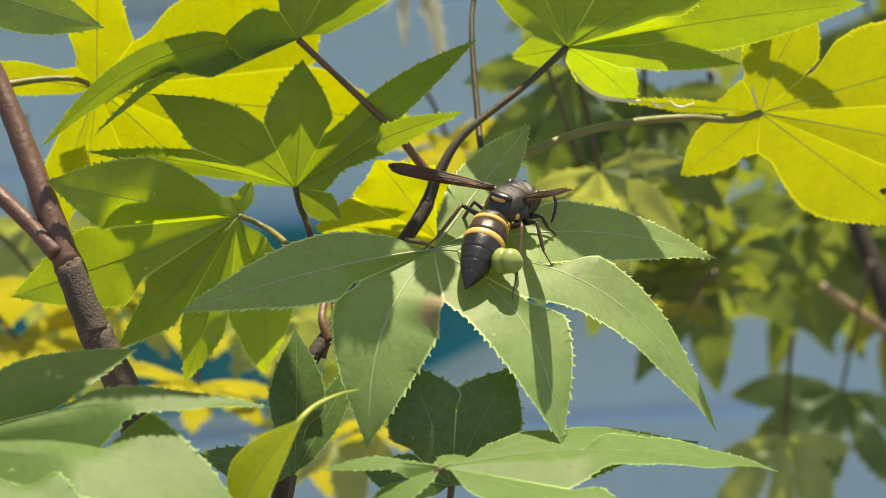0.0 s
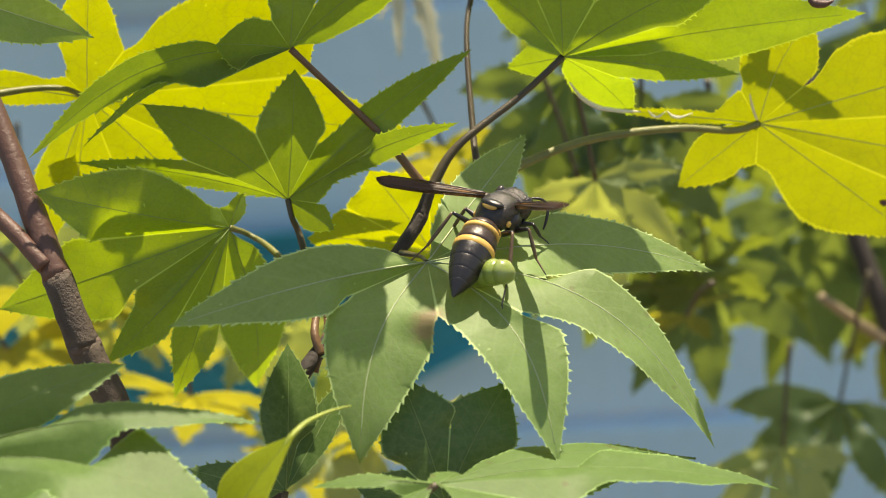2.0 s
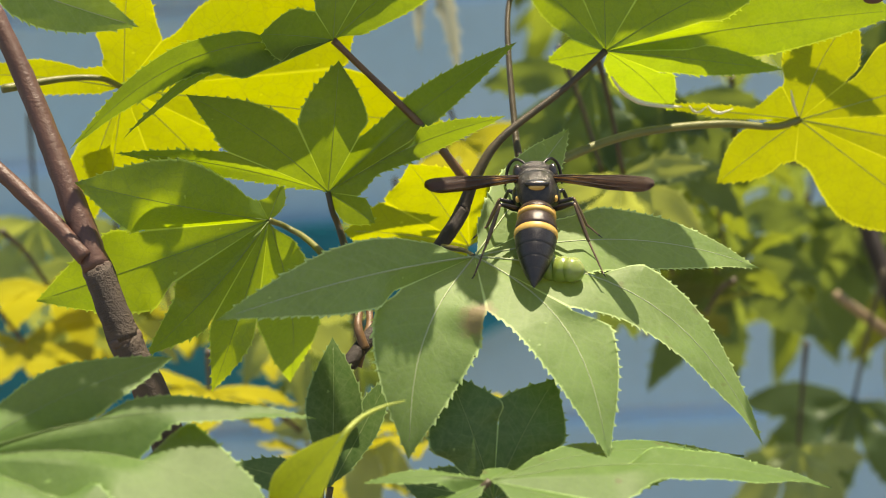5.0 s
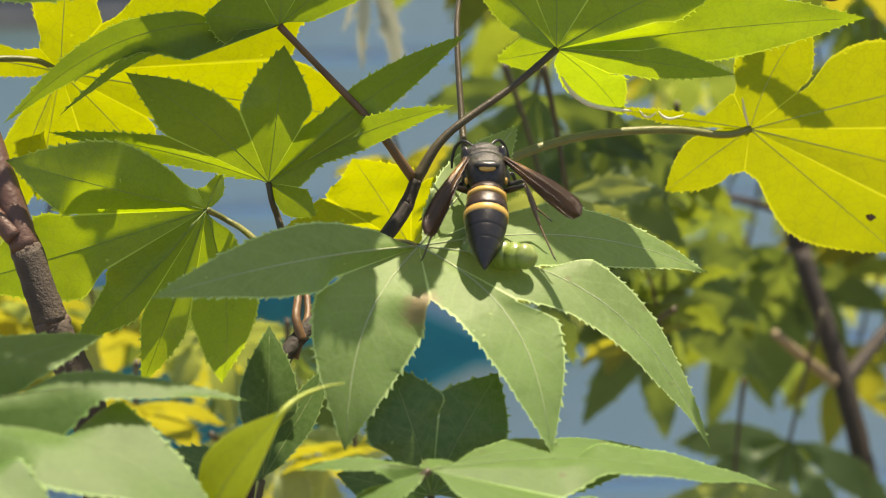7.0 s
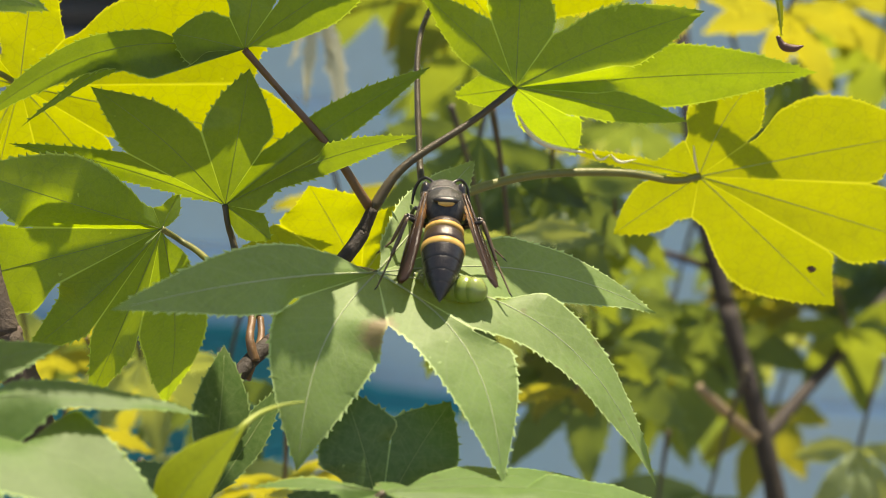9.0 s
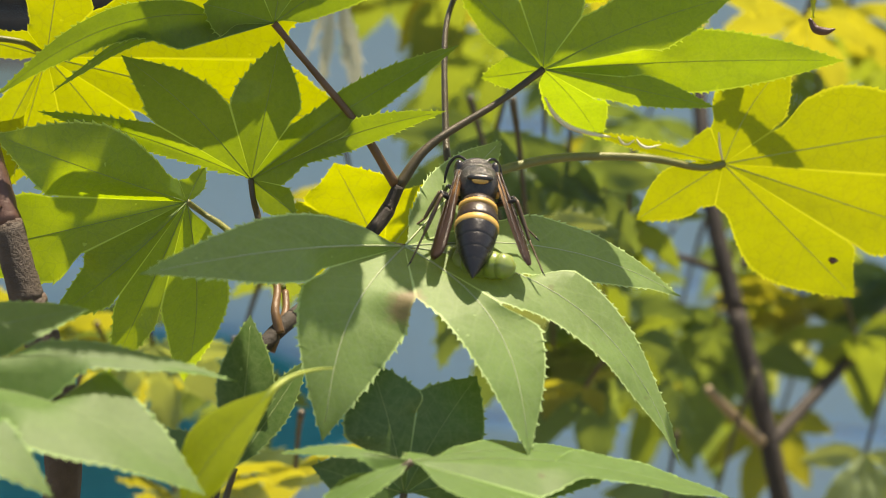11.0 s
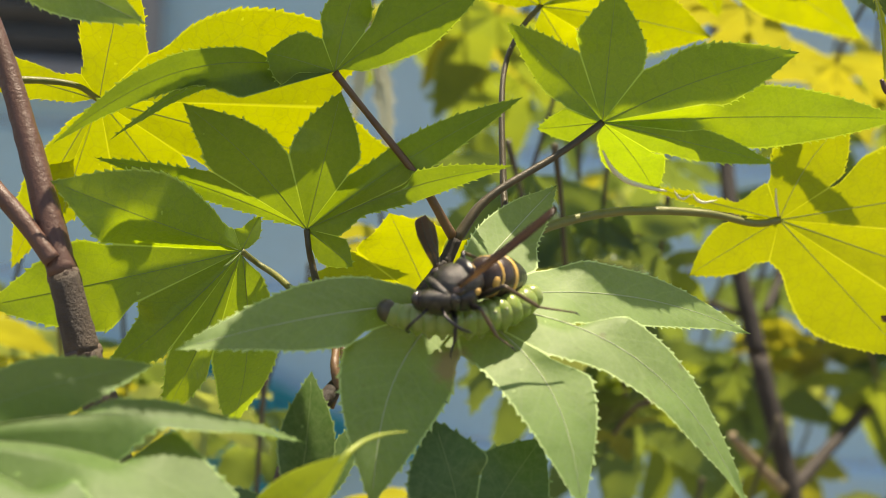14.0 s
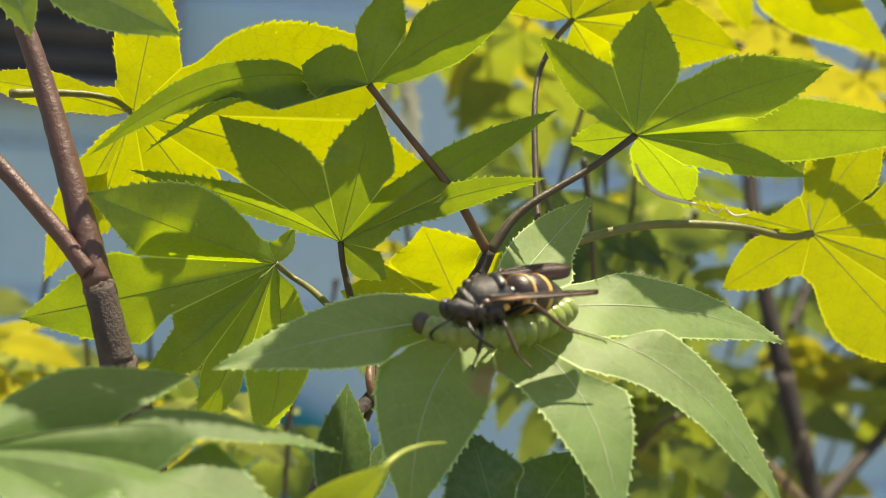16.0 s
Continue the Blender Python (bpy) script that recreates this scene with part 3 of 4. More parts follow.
fork_leaf = maple_leaf((-0.61, 3.73, -0.34), [(-1.34, 3.95, -0.82), (-2.27, 3.50, 0.03), (-1.29, 3.03, 1.02), (0.08, 3.18, 0.84)],
    [0.30, 0.40, 0.40, 0.28], "yellow-green maple leaf behind the forked twig", LEAF_YOUNG, 0.72, 0.03, 0.06, 0.03, None, 0.105, 8)
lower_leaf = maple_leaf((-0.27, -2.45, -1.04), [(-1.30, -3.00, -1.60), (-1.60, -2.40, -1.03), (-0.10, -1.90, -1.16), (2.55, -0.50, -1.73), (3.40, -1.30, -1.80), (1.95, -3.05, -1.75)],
    [0.18, 0.10, 0.30, 0.075, 0.09, 0.26], "pale green maple leaf below with a yellow folded edge", LEAF_SPOT_DIM, (0.28, 0.34, 0.40, 0.40, 0.55), (0.06, 0.05, 0.0, 0.03, 0.04, 0.03), 0.10, 0.05,
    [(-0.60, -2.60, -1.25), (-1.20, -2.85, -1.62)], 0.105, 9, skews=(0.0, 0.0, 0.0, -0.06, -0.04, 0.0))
# the dark material carries the deep shade this leaf lies in
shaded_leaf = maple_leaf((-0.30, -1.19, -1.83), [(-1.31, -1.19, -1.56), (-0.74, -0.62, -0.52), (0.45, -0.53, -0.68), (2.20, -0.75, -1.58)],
    [0.25, 0.34, 0.33, 0.12], "dark green maple leaf in deep shade below", LEAF_SHADE_DARK, 0.56, 0.03, 0.06, 0.04, [(-0.39, -1.23, -2.30), (-0.56, -1.29, -2.83)], 0.105, 16)
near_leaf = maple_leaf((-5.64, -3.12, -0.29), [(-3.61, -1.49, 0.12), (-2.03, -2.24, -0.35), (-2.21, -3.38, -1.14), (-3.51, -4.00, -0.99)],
    [0.15, 0.055, 0.20, 0.17], "large pale green maple leaf close to the camera", LEAF_SPOT_DIM, 0.5, 0.08, 0.10, 0.04,
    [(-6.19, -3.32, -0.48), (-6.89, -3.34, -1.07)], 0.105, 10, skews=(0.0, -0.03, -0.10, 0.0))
folded_leaf = maple_leaf((-2.48, -3.09, -1.42), [(-1.60, -3.05, -0.16)], [0.27], "narrow folded yellow-green young leaf standing upright", LEAF_BUD, 0.3, 0.08, 0.25, 0.02,
    [(-2.71, -3.19, -1.72), (-3.00, -3.30, -2.37)], 0, 11, peak=0.40, skews=None)
thread = bmesh.new()
tube(thread, bezier_points([(-1.70, -3.06, -0.29), (-1.62, -3.02, -0.18), (-1.48, -2.85, -0.11), (-1.28, -2.65, -0.09), (-1.08, -2.50, -0.10)], 6), (0.036, 0.032, 0.024, 0.016, 0.007), 8, 0.1, 3)
part("drawn_out_tip", thread, BUD_TIP, folded_leaf, "thin curved green tip")
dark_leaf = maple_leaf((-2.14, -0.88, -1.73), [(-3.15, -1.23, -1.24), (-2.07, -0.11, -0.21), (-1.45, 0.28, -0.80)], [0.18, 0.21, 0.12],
    "dark shaded maple leaf standing upright", LEAF_SHADE_DARK, 0.3, 0.03, 0.10, 0.04, [(-2.23, -1.00, -2.10), (-2.36, -1.17, -2.65)], 0.105, 12)
corner_leaf = maple_leaf((-6.10, 0.59, 4.25), [(-5.55, 0.77, 4.71), (-4.12, 0.89, 3.33), (-5.70, 0.53, 3.23)], [0.2, 0.16, 0.2],
    "grey-green maple leaf tip with toothed edge", LEAF_SPOT, 0.4, 0.05, 0.1, 0.03, [(-6.51, 0.50, 4.03), (-7.27, 0.51, 3.55)], 0.105, 13)
far_top_leaf = maple_leaf((0.58, 5.09, 3.59), [(1.52, 5.87, 2.46), (3.00, 5.49, 3.30), (2.54, 5.03, 4.68), (0.52, 4.78, 5.06), (-0.90, 4.74, 4.23)],
    [0.24, 0.22, 0.2, 0.2, 0.2], "yellow-green maple leaf behind and above", LEAF_YOUNG, 0.42, 0.04, 0.08, 0.04,
    [(0.28, 4.55, 3.26), (0.07, 3.94, 2.68), (0.10, 2.97, 1.52), (0.15, 2.59, 1.09), (0.28, 2.35, 0.44)], 0.105, 14)
far_right_leaf = maple_leaf((3.06, 8.67, 4.47), [(3.79, 9.13, 3.37), (6.18, 9.36, 3.18), (6.62, 8.83, 4.46), (4.19, 8.06, 5.65)],
    [0.2, 0.16, 0.2, 0.2], "yellow maple leaf with a withered red tip", LEAF_YOUNG, 0.45, 0.04, 0.08, 0.04,
    [(2.40, 8.16, 5.03), (1.85, 8.35, 5.82)], 0.105, 15)


def shade_of(far, centre, tips, widths, seed, notch=0.5):
    """A leaf added out of view for its shade, which falls on the given centre and tips."""
    lift = SUN_TO * far
    c = Vector(centre) + lift
    tips = [Vector(t) + lift for t in tips]
    return maple_leaf(c, tips, widths, "unseen maple leaf added to cast shade", LEAF_SHADE_DARK, notch, 0.03, 0.05, 0.03, [c + SUN_TO * 0.8, c + SUN_TO * 2.2], 0.16, seed)


# unseen leaves, shaped and placed only for the shade they throw
shade_of(3.4, (-2.20, 2.10, 1.62), [(-4.93, 1.47, 1.79), (-3.86, 1.11, 2.59), (-1.94, 1.82, 2.73), (0.32, 2.21, 2.77)], [0.08, 0.27, 0.36, 0.15], 61, 0.6)
shade_of(4.2, (1.42, 3.31, 2.68), [(-0.01, 4.38, 3.47), (1.31, 3.22, 4.16), (3.70, 2.78, 3.49)], [0.18, 0.33, 0.22], 62)
shade_of(3.4, (-1.94, 2.32, 3.01), [(-4.82, 1.20, 2.07), (-2.88, 1.53, 3.05), (-1.80, 2.36, 4.19), (-0.25, 2.75, 4.04)], [0.08, 0.33, 0.3, 0.26], 63)
shade_of(6.5, (-1.06, -0.36, 0.64), [(-3.30, -1.60, 0.43), (-2.80, -0.48, 1.11), (-0.91, 0.63, 0.94)], [0.24, 0.30, 0.22], 64)
shade_of(5.0, (0.29, 1.00, 0.76), [(0.95, 3.10, 1.80), (2.45, 1.25, 0.25)], [0.40, 0.25], 68)
shade_of(6.0, (-0.48, 0.32, 0.57), [(-0.55, 1.00, 0.78), (-0.98, 0.10, 0.52), (-0.28, -0.48, 0.42)], [0.34, 0.34, 0.30], 69, 0.7)
shade_of(2.8, (3.95, 3.98, 1.78), [(3.85, 3.88, 2.25), (3.60, 3.95, 1.75), (5.05, 4.36, 1.05)], [0.30, 0.40, 0.13], 71, 0.6)
shade_of(2.8, (3.80, 3.86, 2.24), [(4.62, 3.93, 2.52)], [0.13], 72)
shade_of(5.5, (-0.95, -0.10, 0.42), [(-1.45, -1.10, -0.50)], [0.24], 73)
shade_of(7.0, (-5.56, -2.65, -0.30), [(-3.53, -1.27, 0.11), (-1.97, -2.08, -0.36)], [0.18, 0.07], 67)
shade_of(3.4, (-4.15, 1.91, 1.13), [(-5.24, 0.88, 1.48), (-4.54, 1.34, 1.79), (-3.93, 1.91, 1.45)], [0.2, 0.25, 0.25], 66)

# ---- twigs ----
branch("maple_branch", [(-6.21, 2.23, 3.46), (-5.74, 1.77, 2.47), (-5.27, 1.17, 1.39), (-4.91, 0.72, 0.49), (-4.63, 0.50, -0.33), (-4.32, 0.38, -1.15), (-4.21, 0.45, -2.36), (-4.60, 0.91, -5.31)],
    (0.115, 0.14, 0.17, 0.20, 0.22, 0.20), BARK, "slanting reddish-brown maple shoot with a swollen joint", (0.43, 0.57), "maple twigs", below=BARK_OLD)
branch("maple_branch", [(-5.02, 0.66, 0.66), (-5.40, 0.85, 1.06), (-6.15, 1.20, 1.73), (-6.88, 1.54, 2.35)], (0.11, 0.10, 0.085), BARK, "thin dark side shoot of the maple branch")
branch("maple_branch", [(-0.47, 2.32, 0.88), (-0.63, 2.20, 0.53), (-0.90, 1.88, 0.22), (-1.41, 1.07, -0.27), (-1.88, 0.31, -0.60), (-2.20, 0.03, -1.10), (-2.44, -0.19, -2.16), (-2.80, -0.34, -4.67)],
    (0.075, 0.095, 0.085, 0.09, 0.11, 0.11, 0.11), BARK_SHADED, "dark forked maple twig under the leaves", (0.12, 0.5))
branch("maple_branch", [(-1.75, 1.06, -0.21), (-1.73, 0.80, -0.39), (-1.79, 0.39, -0.53), (-1.87, 0.28, -0.72)], (0.04, 0.045, 0.055, 0.07), PETIOLE_RED, "short stalk beside the forked twig")
branch("maple_branch", [(-1.89, 1.02, 0.04), (-1.83, 0.77, -0.13), (-1.83, 0.46, -0.30), (-1.76, 0.34, -0.53)], (0.035, 0.045, 0.05, 0.06), PETIOLE_RED, "short stalk beside the forked twig")

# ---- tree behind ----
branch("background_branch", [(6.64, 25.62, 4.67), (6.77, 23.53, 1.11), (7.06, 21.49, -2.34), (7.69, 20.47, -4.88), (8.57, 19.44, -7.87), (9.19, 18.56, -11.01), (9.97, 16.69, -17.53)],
    (0.17, 0.19, 0.22, 0.24, 0.27), BARK_SHADED, "dark upright stem of the tree behind", (0.5,), "branches of the tree behind")
branch("background_branch", [(8.53, 19.47, -7.75), (9.71, 20.82, -7.04), (11.38, 22.78, -6.12), (13.58, 24.99, -4.52)], (0.17, 0.15, 0.14), BARK_SHADED, "slanting side branch of the tree behind", (), "branches of the tree behind")
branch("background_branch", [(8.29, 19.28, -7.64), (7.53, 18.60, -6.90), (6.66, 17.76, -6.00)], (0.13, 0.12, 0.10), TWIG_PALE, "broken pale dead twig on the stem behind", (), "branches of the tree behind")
branch("background_branch", [(7.60, 20.99, -4.15), (6.50, 20.51, -3.72), (4.91, 19.52, -3.14), (3.40, 18.52, -2.59)], (0.09, 0.08, 0.06), BARK_SHADED, "thin twig of the tree behind", (), "branches of the tree behind")
branch("background_branch", [(7.87, 20.98, -3.92), (8.33, 21.83, -3.28), (9.09, 23.27, -2.14)], (0.10, 0.09, 0.07), BARK_SHADED, "thin rising twig of the tree behind", (), "branches of the tree behind")

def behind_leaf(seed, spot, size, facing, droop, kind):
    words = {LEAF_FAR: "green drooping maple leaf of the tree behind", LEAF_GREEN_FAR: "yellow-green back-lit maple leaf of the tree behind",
        LEAF_LIT_FAR: "pale green lit maple leaf of the tree behind", LEAF_YELLOW_FAR: "bright yellow maple leaf of the tree behind"}[kind]
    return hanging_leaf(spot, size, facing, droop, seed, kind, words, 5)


behind_leaf(100, (1.40, 12.91, 0.16), 3.0, 170, -60, LEAF_FAR)
behind_leaf(101, (2.43, 13.71, -0.94), 3.2, 200, -70, LEAF_FAR)
behind_leaf(102, (3.35, 15.40, -2.54), 2.8, 180, -115, LEAF_GREEN_FAR)
behind_leaf(103, (1.49, 11.41, -1.41), 2.6, 160, -75, LEAF_FAR)
behind_leaf(104, (4.30, 17.19, -4.20), 2.4, 190, -80, LEAF_FAR)
behind_leaf(105, (3.80, 14.87, -4.44), 2.2, 175, -120, LEAF_GREEN_FAR)
behind_leaf(106, (4.10, 15.87, -4.81), 3.0, 185, -85, LEAF_FAR)
behind_leaf(107, (7.79, 23.09, -5.93), 3.4, 160, -80, LEAF_FAR)
behind_leaf(108, (7.09, 18.07, -8.58), 3.2, 170, -60, LEAF_FAR)
behind_leaf(109, (5.53, 15.84, -8.66), 2.4, 200, -70, LEAF_LIT_FAR)
behind_leaf(110, (2.31, 16.95, -4.11), 2.6, 180, -75, LEAF_FAR)
behind_leaf(111, (9.26, 26.52, -1.80), 3.0, 180, -60, LEAF_FAR)
behind_leaf(112, (3.46, 13.67, -4.87), 1.7, 200, -125, LEAF_YELLOW_FAR)
behind_leaf(113, (1.11, 20.90, 2.48), 3.6, 185, -120, LEAF_GREEN_FAR)
behind_leaf(114, (-0.15, 22.92, 2.57), 3.4, 165, -118, LEAF_YELLOW_FAR)
behind_leaf(115, (2.13, 24.68, 0.87), 3.4, 190, -115, LEAF_GREEN_FAR)
behind_leaf(116, (2.91, 14.81, -4.41), 2.0, 180, -120, LEAF_GREEN_FAR)
behind_leaf(117, (6.88, 23.14, -5.53), 2.6, 200, -80, LEAF_FAR)
behind_leaf(118, (9.89, 23.45, -5.25), 2.6, 180, -120, LEAF_YELLOW_FAR)
behind_leaf(119, (10.79, 21.34, -5.54), 2.8, 160, -118, LEAF_GREEN_FAR)
behind_leaf(120, (12.50, 24.79, -4.93), 3.2, 190, -80, LEAF_FAR)
behind_leaf(121, (10.48, 23.56, 2.02), 2.6, 150, -122, LEAF_YELLOW_FAR)
behind_leaf(122, (12.19, 25.41, 0.79), 3.4, 170, -118, LEAF_GREEN_FAR)
behind_leaf(123, (10.52, 18.63, -7.58), 2.2, 200, -70, LEAF_LIT_FAR)
behind_leaf(124, (0.89, 22.98, 2.50), 3.4, 185, -118, LEAF_YELLOW_FAR)
behind_leaf(125, (-0.50, 24.90, 2.28), 3.2, 170, -118, LEAF_GREEN_FAR)
behind_leaf(126, (10.19, 24.64, -1.32), 3.0, 170, -75, LEAF_FAR)
behind_leaf(127, (9.70, 24.04, -5.20), 2.2, 190, -120, LEAF_YELLOW_FAR)
behind_leaf(128, (-8.96, 12.19, -3.17), 2.6, 190, -122, LEAF_YELLOW_FAR)
behind_leaf(129, (-9.77, 12.79, -4.48), 2.6, 175, -122, LEAF_YELLOW_FAR)
behind_leaf(130, (-7.08, 14.05, -4.42), 2.6, 185, -122, LEAF_YELLOW_FAR)
behind_leaf(131, (-9.50, 15.64, -5.51), 2.0, 180, -122, LEAF_YELLOW_FAR)
behind_leaf(132, (-10.80, 18.22, -3.52), 2.6, 200, -75, LEAF_LIT_FAR)
behind_leaf(133, (-5.89, 15.86, -5.68), 2.4, 175, -122, LEAF_YELLOW_FAR)
behind_leaf(134, (-3.15, 10.88, -5.53), 2.2, 180, -60, LEAF_LIT_FAR)
behind_leaf(135, (-1.92, 9.96, -5.45), 2.4, 190, -122, LEAF_YELLOW_FAR)
behind_leaf(136, (-4.09, 11.52, -6.66), 2.2, 170, -120, LEAF_YELLOW_FAR)
behind_leaf(137, (-5.84, 10.86, -4.92), 2.0, 180, -122, LEAF_YELLOW_FAR)
behind_leaf(138, (-8.21, 14.20, -3.64), 2.6, 180, -70, LEAF_LIT_FAR)
behind_leaf(140, (1.76, 9.48, -0.94), 2.3, 185, -75, LEAF_LIT_FAR)
behind_leaf(141, (2.74, 12.81, -0.52), 2.6, 190, -80, LEAF_FAR)
behind_leaf(142, (4.19, 14.68, -1.65), 2.2, 175, -118, LEAF_GREEN_FAR)
behind_leaf(143, (-1.16, 15.35, -1.56), 2.2, 180, -118, LEAF_YELLOW_FAR)
behind_leaf(144, (5.43, 15.19, 3.29), 2.6, 185, -120, LEAF_YELLOW_FAR)
behind_leaf(145, (-4.69, 12.27, -4.00), 2.0, 180, -75, LEAF_LIT_FAR)
behind_leaf(146, (-3.34, 14.16, -5.01), 2.2, 195, -80, LEAF_FAR)
behind_leaf(147, (-6.10, 15.26, -4.12), 2.0, 170, -80, LEAF_FAR)
behind_leaf(148, (-2.64, 16.73, -3.57), 1.8, 180, -118, LEAF_GREEN_FAR)
behind_leaf(149, (8.10, 18.18, 2.11), 2.6, 170, -120, LEAF_YELLOW_FAR)
behind_leaf(150, (3.76, 17.25, 3.61), 2.4, 180, -120, LEAF_YELLOW_FAR)

crowd = random.Random(7)
for k in range(24):
    kind = (LEAF_FAR, LEAF_GREEN_FAR, LEAF_FAR, LEAF_YELLOW_FAR, LEAF_GREEN_FAR, LEAF_LIT_FAR)[k % 6]
    high = crowd.uniform(-10.5, 3.0)
    spot = (crowd.uniform(0.5 if high > -3 else 6.0, 14.0), crowd.uniform(24, 33), high)
    size, turn, droop = crowd.uniform(1.8, 3.2), crowd.uniform(140, 220), crowd.uniform(-120, -65)
    if high > -9.0:
        behind_leaf(160 + k, spot, size, turn, droop, kind)

maple_leaf((-1.72, 15.70, 2.60), [(-2.20, 15.40, 1.00), (-1.88, 15.40, 0.22), (-1.45, 15.80, 0.80), (-1.16, 16.10, -0.52)], [0.05, 0.055, 0.05, 0.06], "withered pale leaf hanging limp in strips", LEAF_PALE, 0.16, 0.05, 0.25, 0.08,
    [(-1.64, 15.90, 3.10), (-1.49, 16.40, 4.60)], 0.4, 40)
hanging_tip = maple_leaf((3.88, 1.02, 4.30), [(4.17, 1.06, 3.20)], [0.055], "narrow yellow-green hanging leaf tip withered red at its end", LEAF_YOUNG, 0.3, 0.05, 0.3, 0.03, [(3.80, 1.10, 4.60), (3.70, 1.30, 5.20)], 0.105, 41)
scrap = bmesh.new()
tube(scrap, bezier_points([(4.12, 1.06, 3.26), (4.20, 1.04, 3.14), (4.32, 1.03, 3.13), (4.42, 1.02, 3.16)], 5), (0.020, 0.055, 0.040, 0.008), 7, 0.35, 5)
part("withered_tip", scrap, BARK, hanging_tip, "dark red withered tip")


# ---- wasp (its own space: y ahead, z up, centimetres) ----
def spun(bm, stations, sides=24, squash=1.0, cap=True, stretch=1.0):
    """A smooth body of revolution along y. Stations: y, half width, rise of its axis."""
    rings = []
    for y, r, dz in stations:
        y *= stretch
        rings.append([bm.verts.new(Vector((r * math.cos(math.tau * k / sides), y, dz + squash * r * math.sin(math.tau * k / sides))) * CM) for k in range(sides)])
    for a, b in zip(rings, rings[1:]):
        for k in range(sides):
            bm.faces.new((a[k], b[k], b[(k + 1) % sides], a[(k + 1) % sides]))
    if cap:
        bm.faces.new(rings[0])
        bm.faces.new(rings[-1][::-1])
    bmesh.ops.recalc_face_normals(bm, faces=bm.faces)
    return bm


def blob(place, radii, turn=(0, 0, 0), seg=20):
    bm = bmesh.new()
    m = pose(*(v * CM for v in place), *turn) @ Matrix.Diagonal((*(r * CM for r in radii), 1))
    bmesh.ops.create_uvsphere(bm, u_segments=seg, v_segments=seg // 2 + 2, radius=1.0, matrix=m)
    return bm


def rod(points, radii, sides=8):
    bm = bmesh.new()
    return tube(bm, bezier_points(points, 5), radii, sides)


def wasp_abdomen(root):
    """Its own space: the waist at the origin, the tip along -y."""
    hub = part("abdomen", spun(bmesh.new(), [(0.08, 0.05, 0), (0.03, 0.06, 0), (-0.02, 0.10, 0), (-0.05, 0.14, 0)]), CHITIN, root, "black banded tapering abdomen")
    first = spun(bmesh.new(), [(0.0, 0.10, 0), (-0.03, 0.165, 0), (-0.07, 0.208, 0), (-0.12, 0.230, 0), (-0.15, 0.234, 0)])
    part("abdomen_segment", first, CHITIN_BROWN, hub)
    part("yellow_band", spun(bmesh.new(), [(-0.145, 0.230, 0), (-0.15, 0.240, 0), (-0.18, 0.243, 0), (-0.205, 0.236, 0), (-0.21, 0.224, 0)]), AMBER, hub, "orange-yellow band")
    second = spun(bmesh.new(), [(-0.20, 0.212, 0), (-0.22, 0.230, 0), (-0.28, 0.250, 0), (-0.36, 0.262, 0), (-0.42, 0.264, 0)])
    part("abdomen_segment", second, CHITIN_BROWN, hub)
    part("yellow_band", spun(bmesh.new(), [(-0.41, 0.260, 0), (-0.42, 0.269, 0), (-0.46, 0.269, 0), (-0.495, 0.264, 0), (-0.505, 0.252, 0)]), AMBER, hub, "orange-yellow band")
    cuts = (-0.49, -0.68, -0.84, -0.98, -1.09, -1.20)

    def girth(y):
        u = min(max((-y - 0.38) / 0.825, 0.0), 1.0)
        return 0.262 * (1 - u ** 1.9) ** 0.95 + 0.004

    for k in range(5):
        y0, y1 = cuts[k], cuts[k + 1]
        rows = [(y0 + 0.03, girth(y0) - 0.004, 0)]
        rows += [(y0 + (y1 - y0) * i / 5, girth(y0 + (y1 - y0) * i / 5) - 0.0012 * (1 - i / 5), 0) for i in range(6)]
        rows.append((y1 - 0.002, girth(y1) * 0.985, 0))
        part("abdomen_segment", spun(bmesh.new(), rows), CHITIN, hub)
    for sx in (-1, 1):
        part("side_spot", blob((0.185 * sx, -0.09, -0.03), (0.05, 0.05, 0.08), (0, 0, 0), 14), AMBER, hub, "orange-yellow side spot")
    return hub


def wasp_wing(root, side):
    """A fore wing folded lengthwise; its hinge at the origin, its tip along -y."""
    bm = bmesh.new()
    uv = bm.loops.layers.uv.new("wing")
    n, length = 26, 1.38
    rows = []
    for i in range(n + 1):
        u = i / n
        half = 0.125 * (0.28 + 0.75 * min(1.0, u * 1.7)) * (1.0 if u < 0.84 else math.sqrt(max(0.0, 1 - ((u - 0.84) / 0.16) ** 2)) * 0.97 + 0.03)
        row = []
        for k in range(7):
            v = k / 6 * 2 - 1
            z = 0.030 * math.cos(v * 2.2) + 0.012 * math.sin(v * 9 + u * 3) * (1 - u * 0.5)
            row.append((bm.verts.new(Vector((v * half * side + 0.02 * math.sin(u * 2.6) * side, -u * length, z)) * CM), (u, k / 6)))
        rows.append(row)
    for a, b in zip(rows, rows[1:]):
        for k in range(6):
            q = (a[k], a[k + 1], b[k + 1], b[k])
            f = bm.faces.new([v for v, _ in q])
            for loop, (_, co) in zip(f.loops, q):
                loop[uv].uv = co
    bmesh.ops.solidify(bm, geom=bm.faces[:], thickness=0.006 * CM)
    wing = part("wing", bm, WING, root, "smoky brown folded wing")
    for off, end in ((-0.75, 0.97), (-0.2, 0.8), (0.45, 0.9)):
        line = [(off * 0.125 * (0.28 + 0.75 * min(1.0, u * 1.7)) * side + 0.02 * math.sin(u * 2.6) * side, -u * length, 0.030 * math.cos(off * 2.2) + 0.014) for u in np.linspace(0.0, end, 6)]
        part("wing_vein", rod(line, (0.011, 0.007, 0.003), 5), CHITIN_BROWN, wing)
    return wing


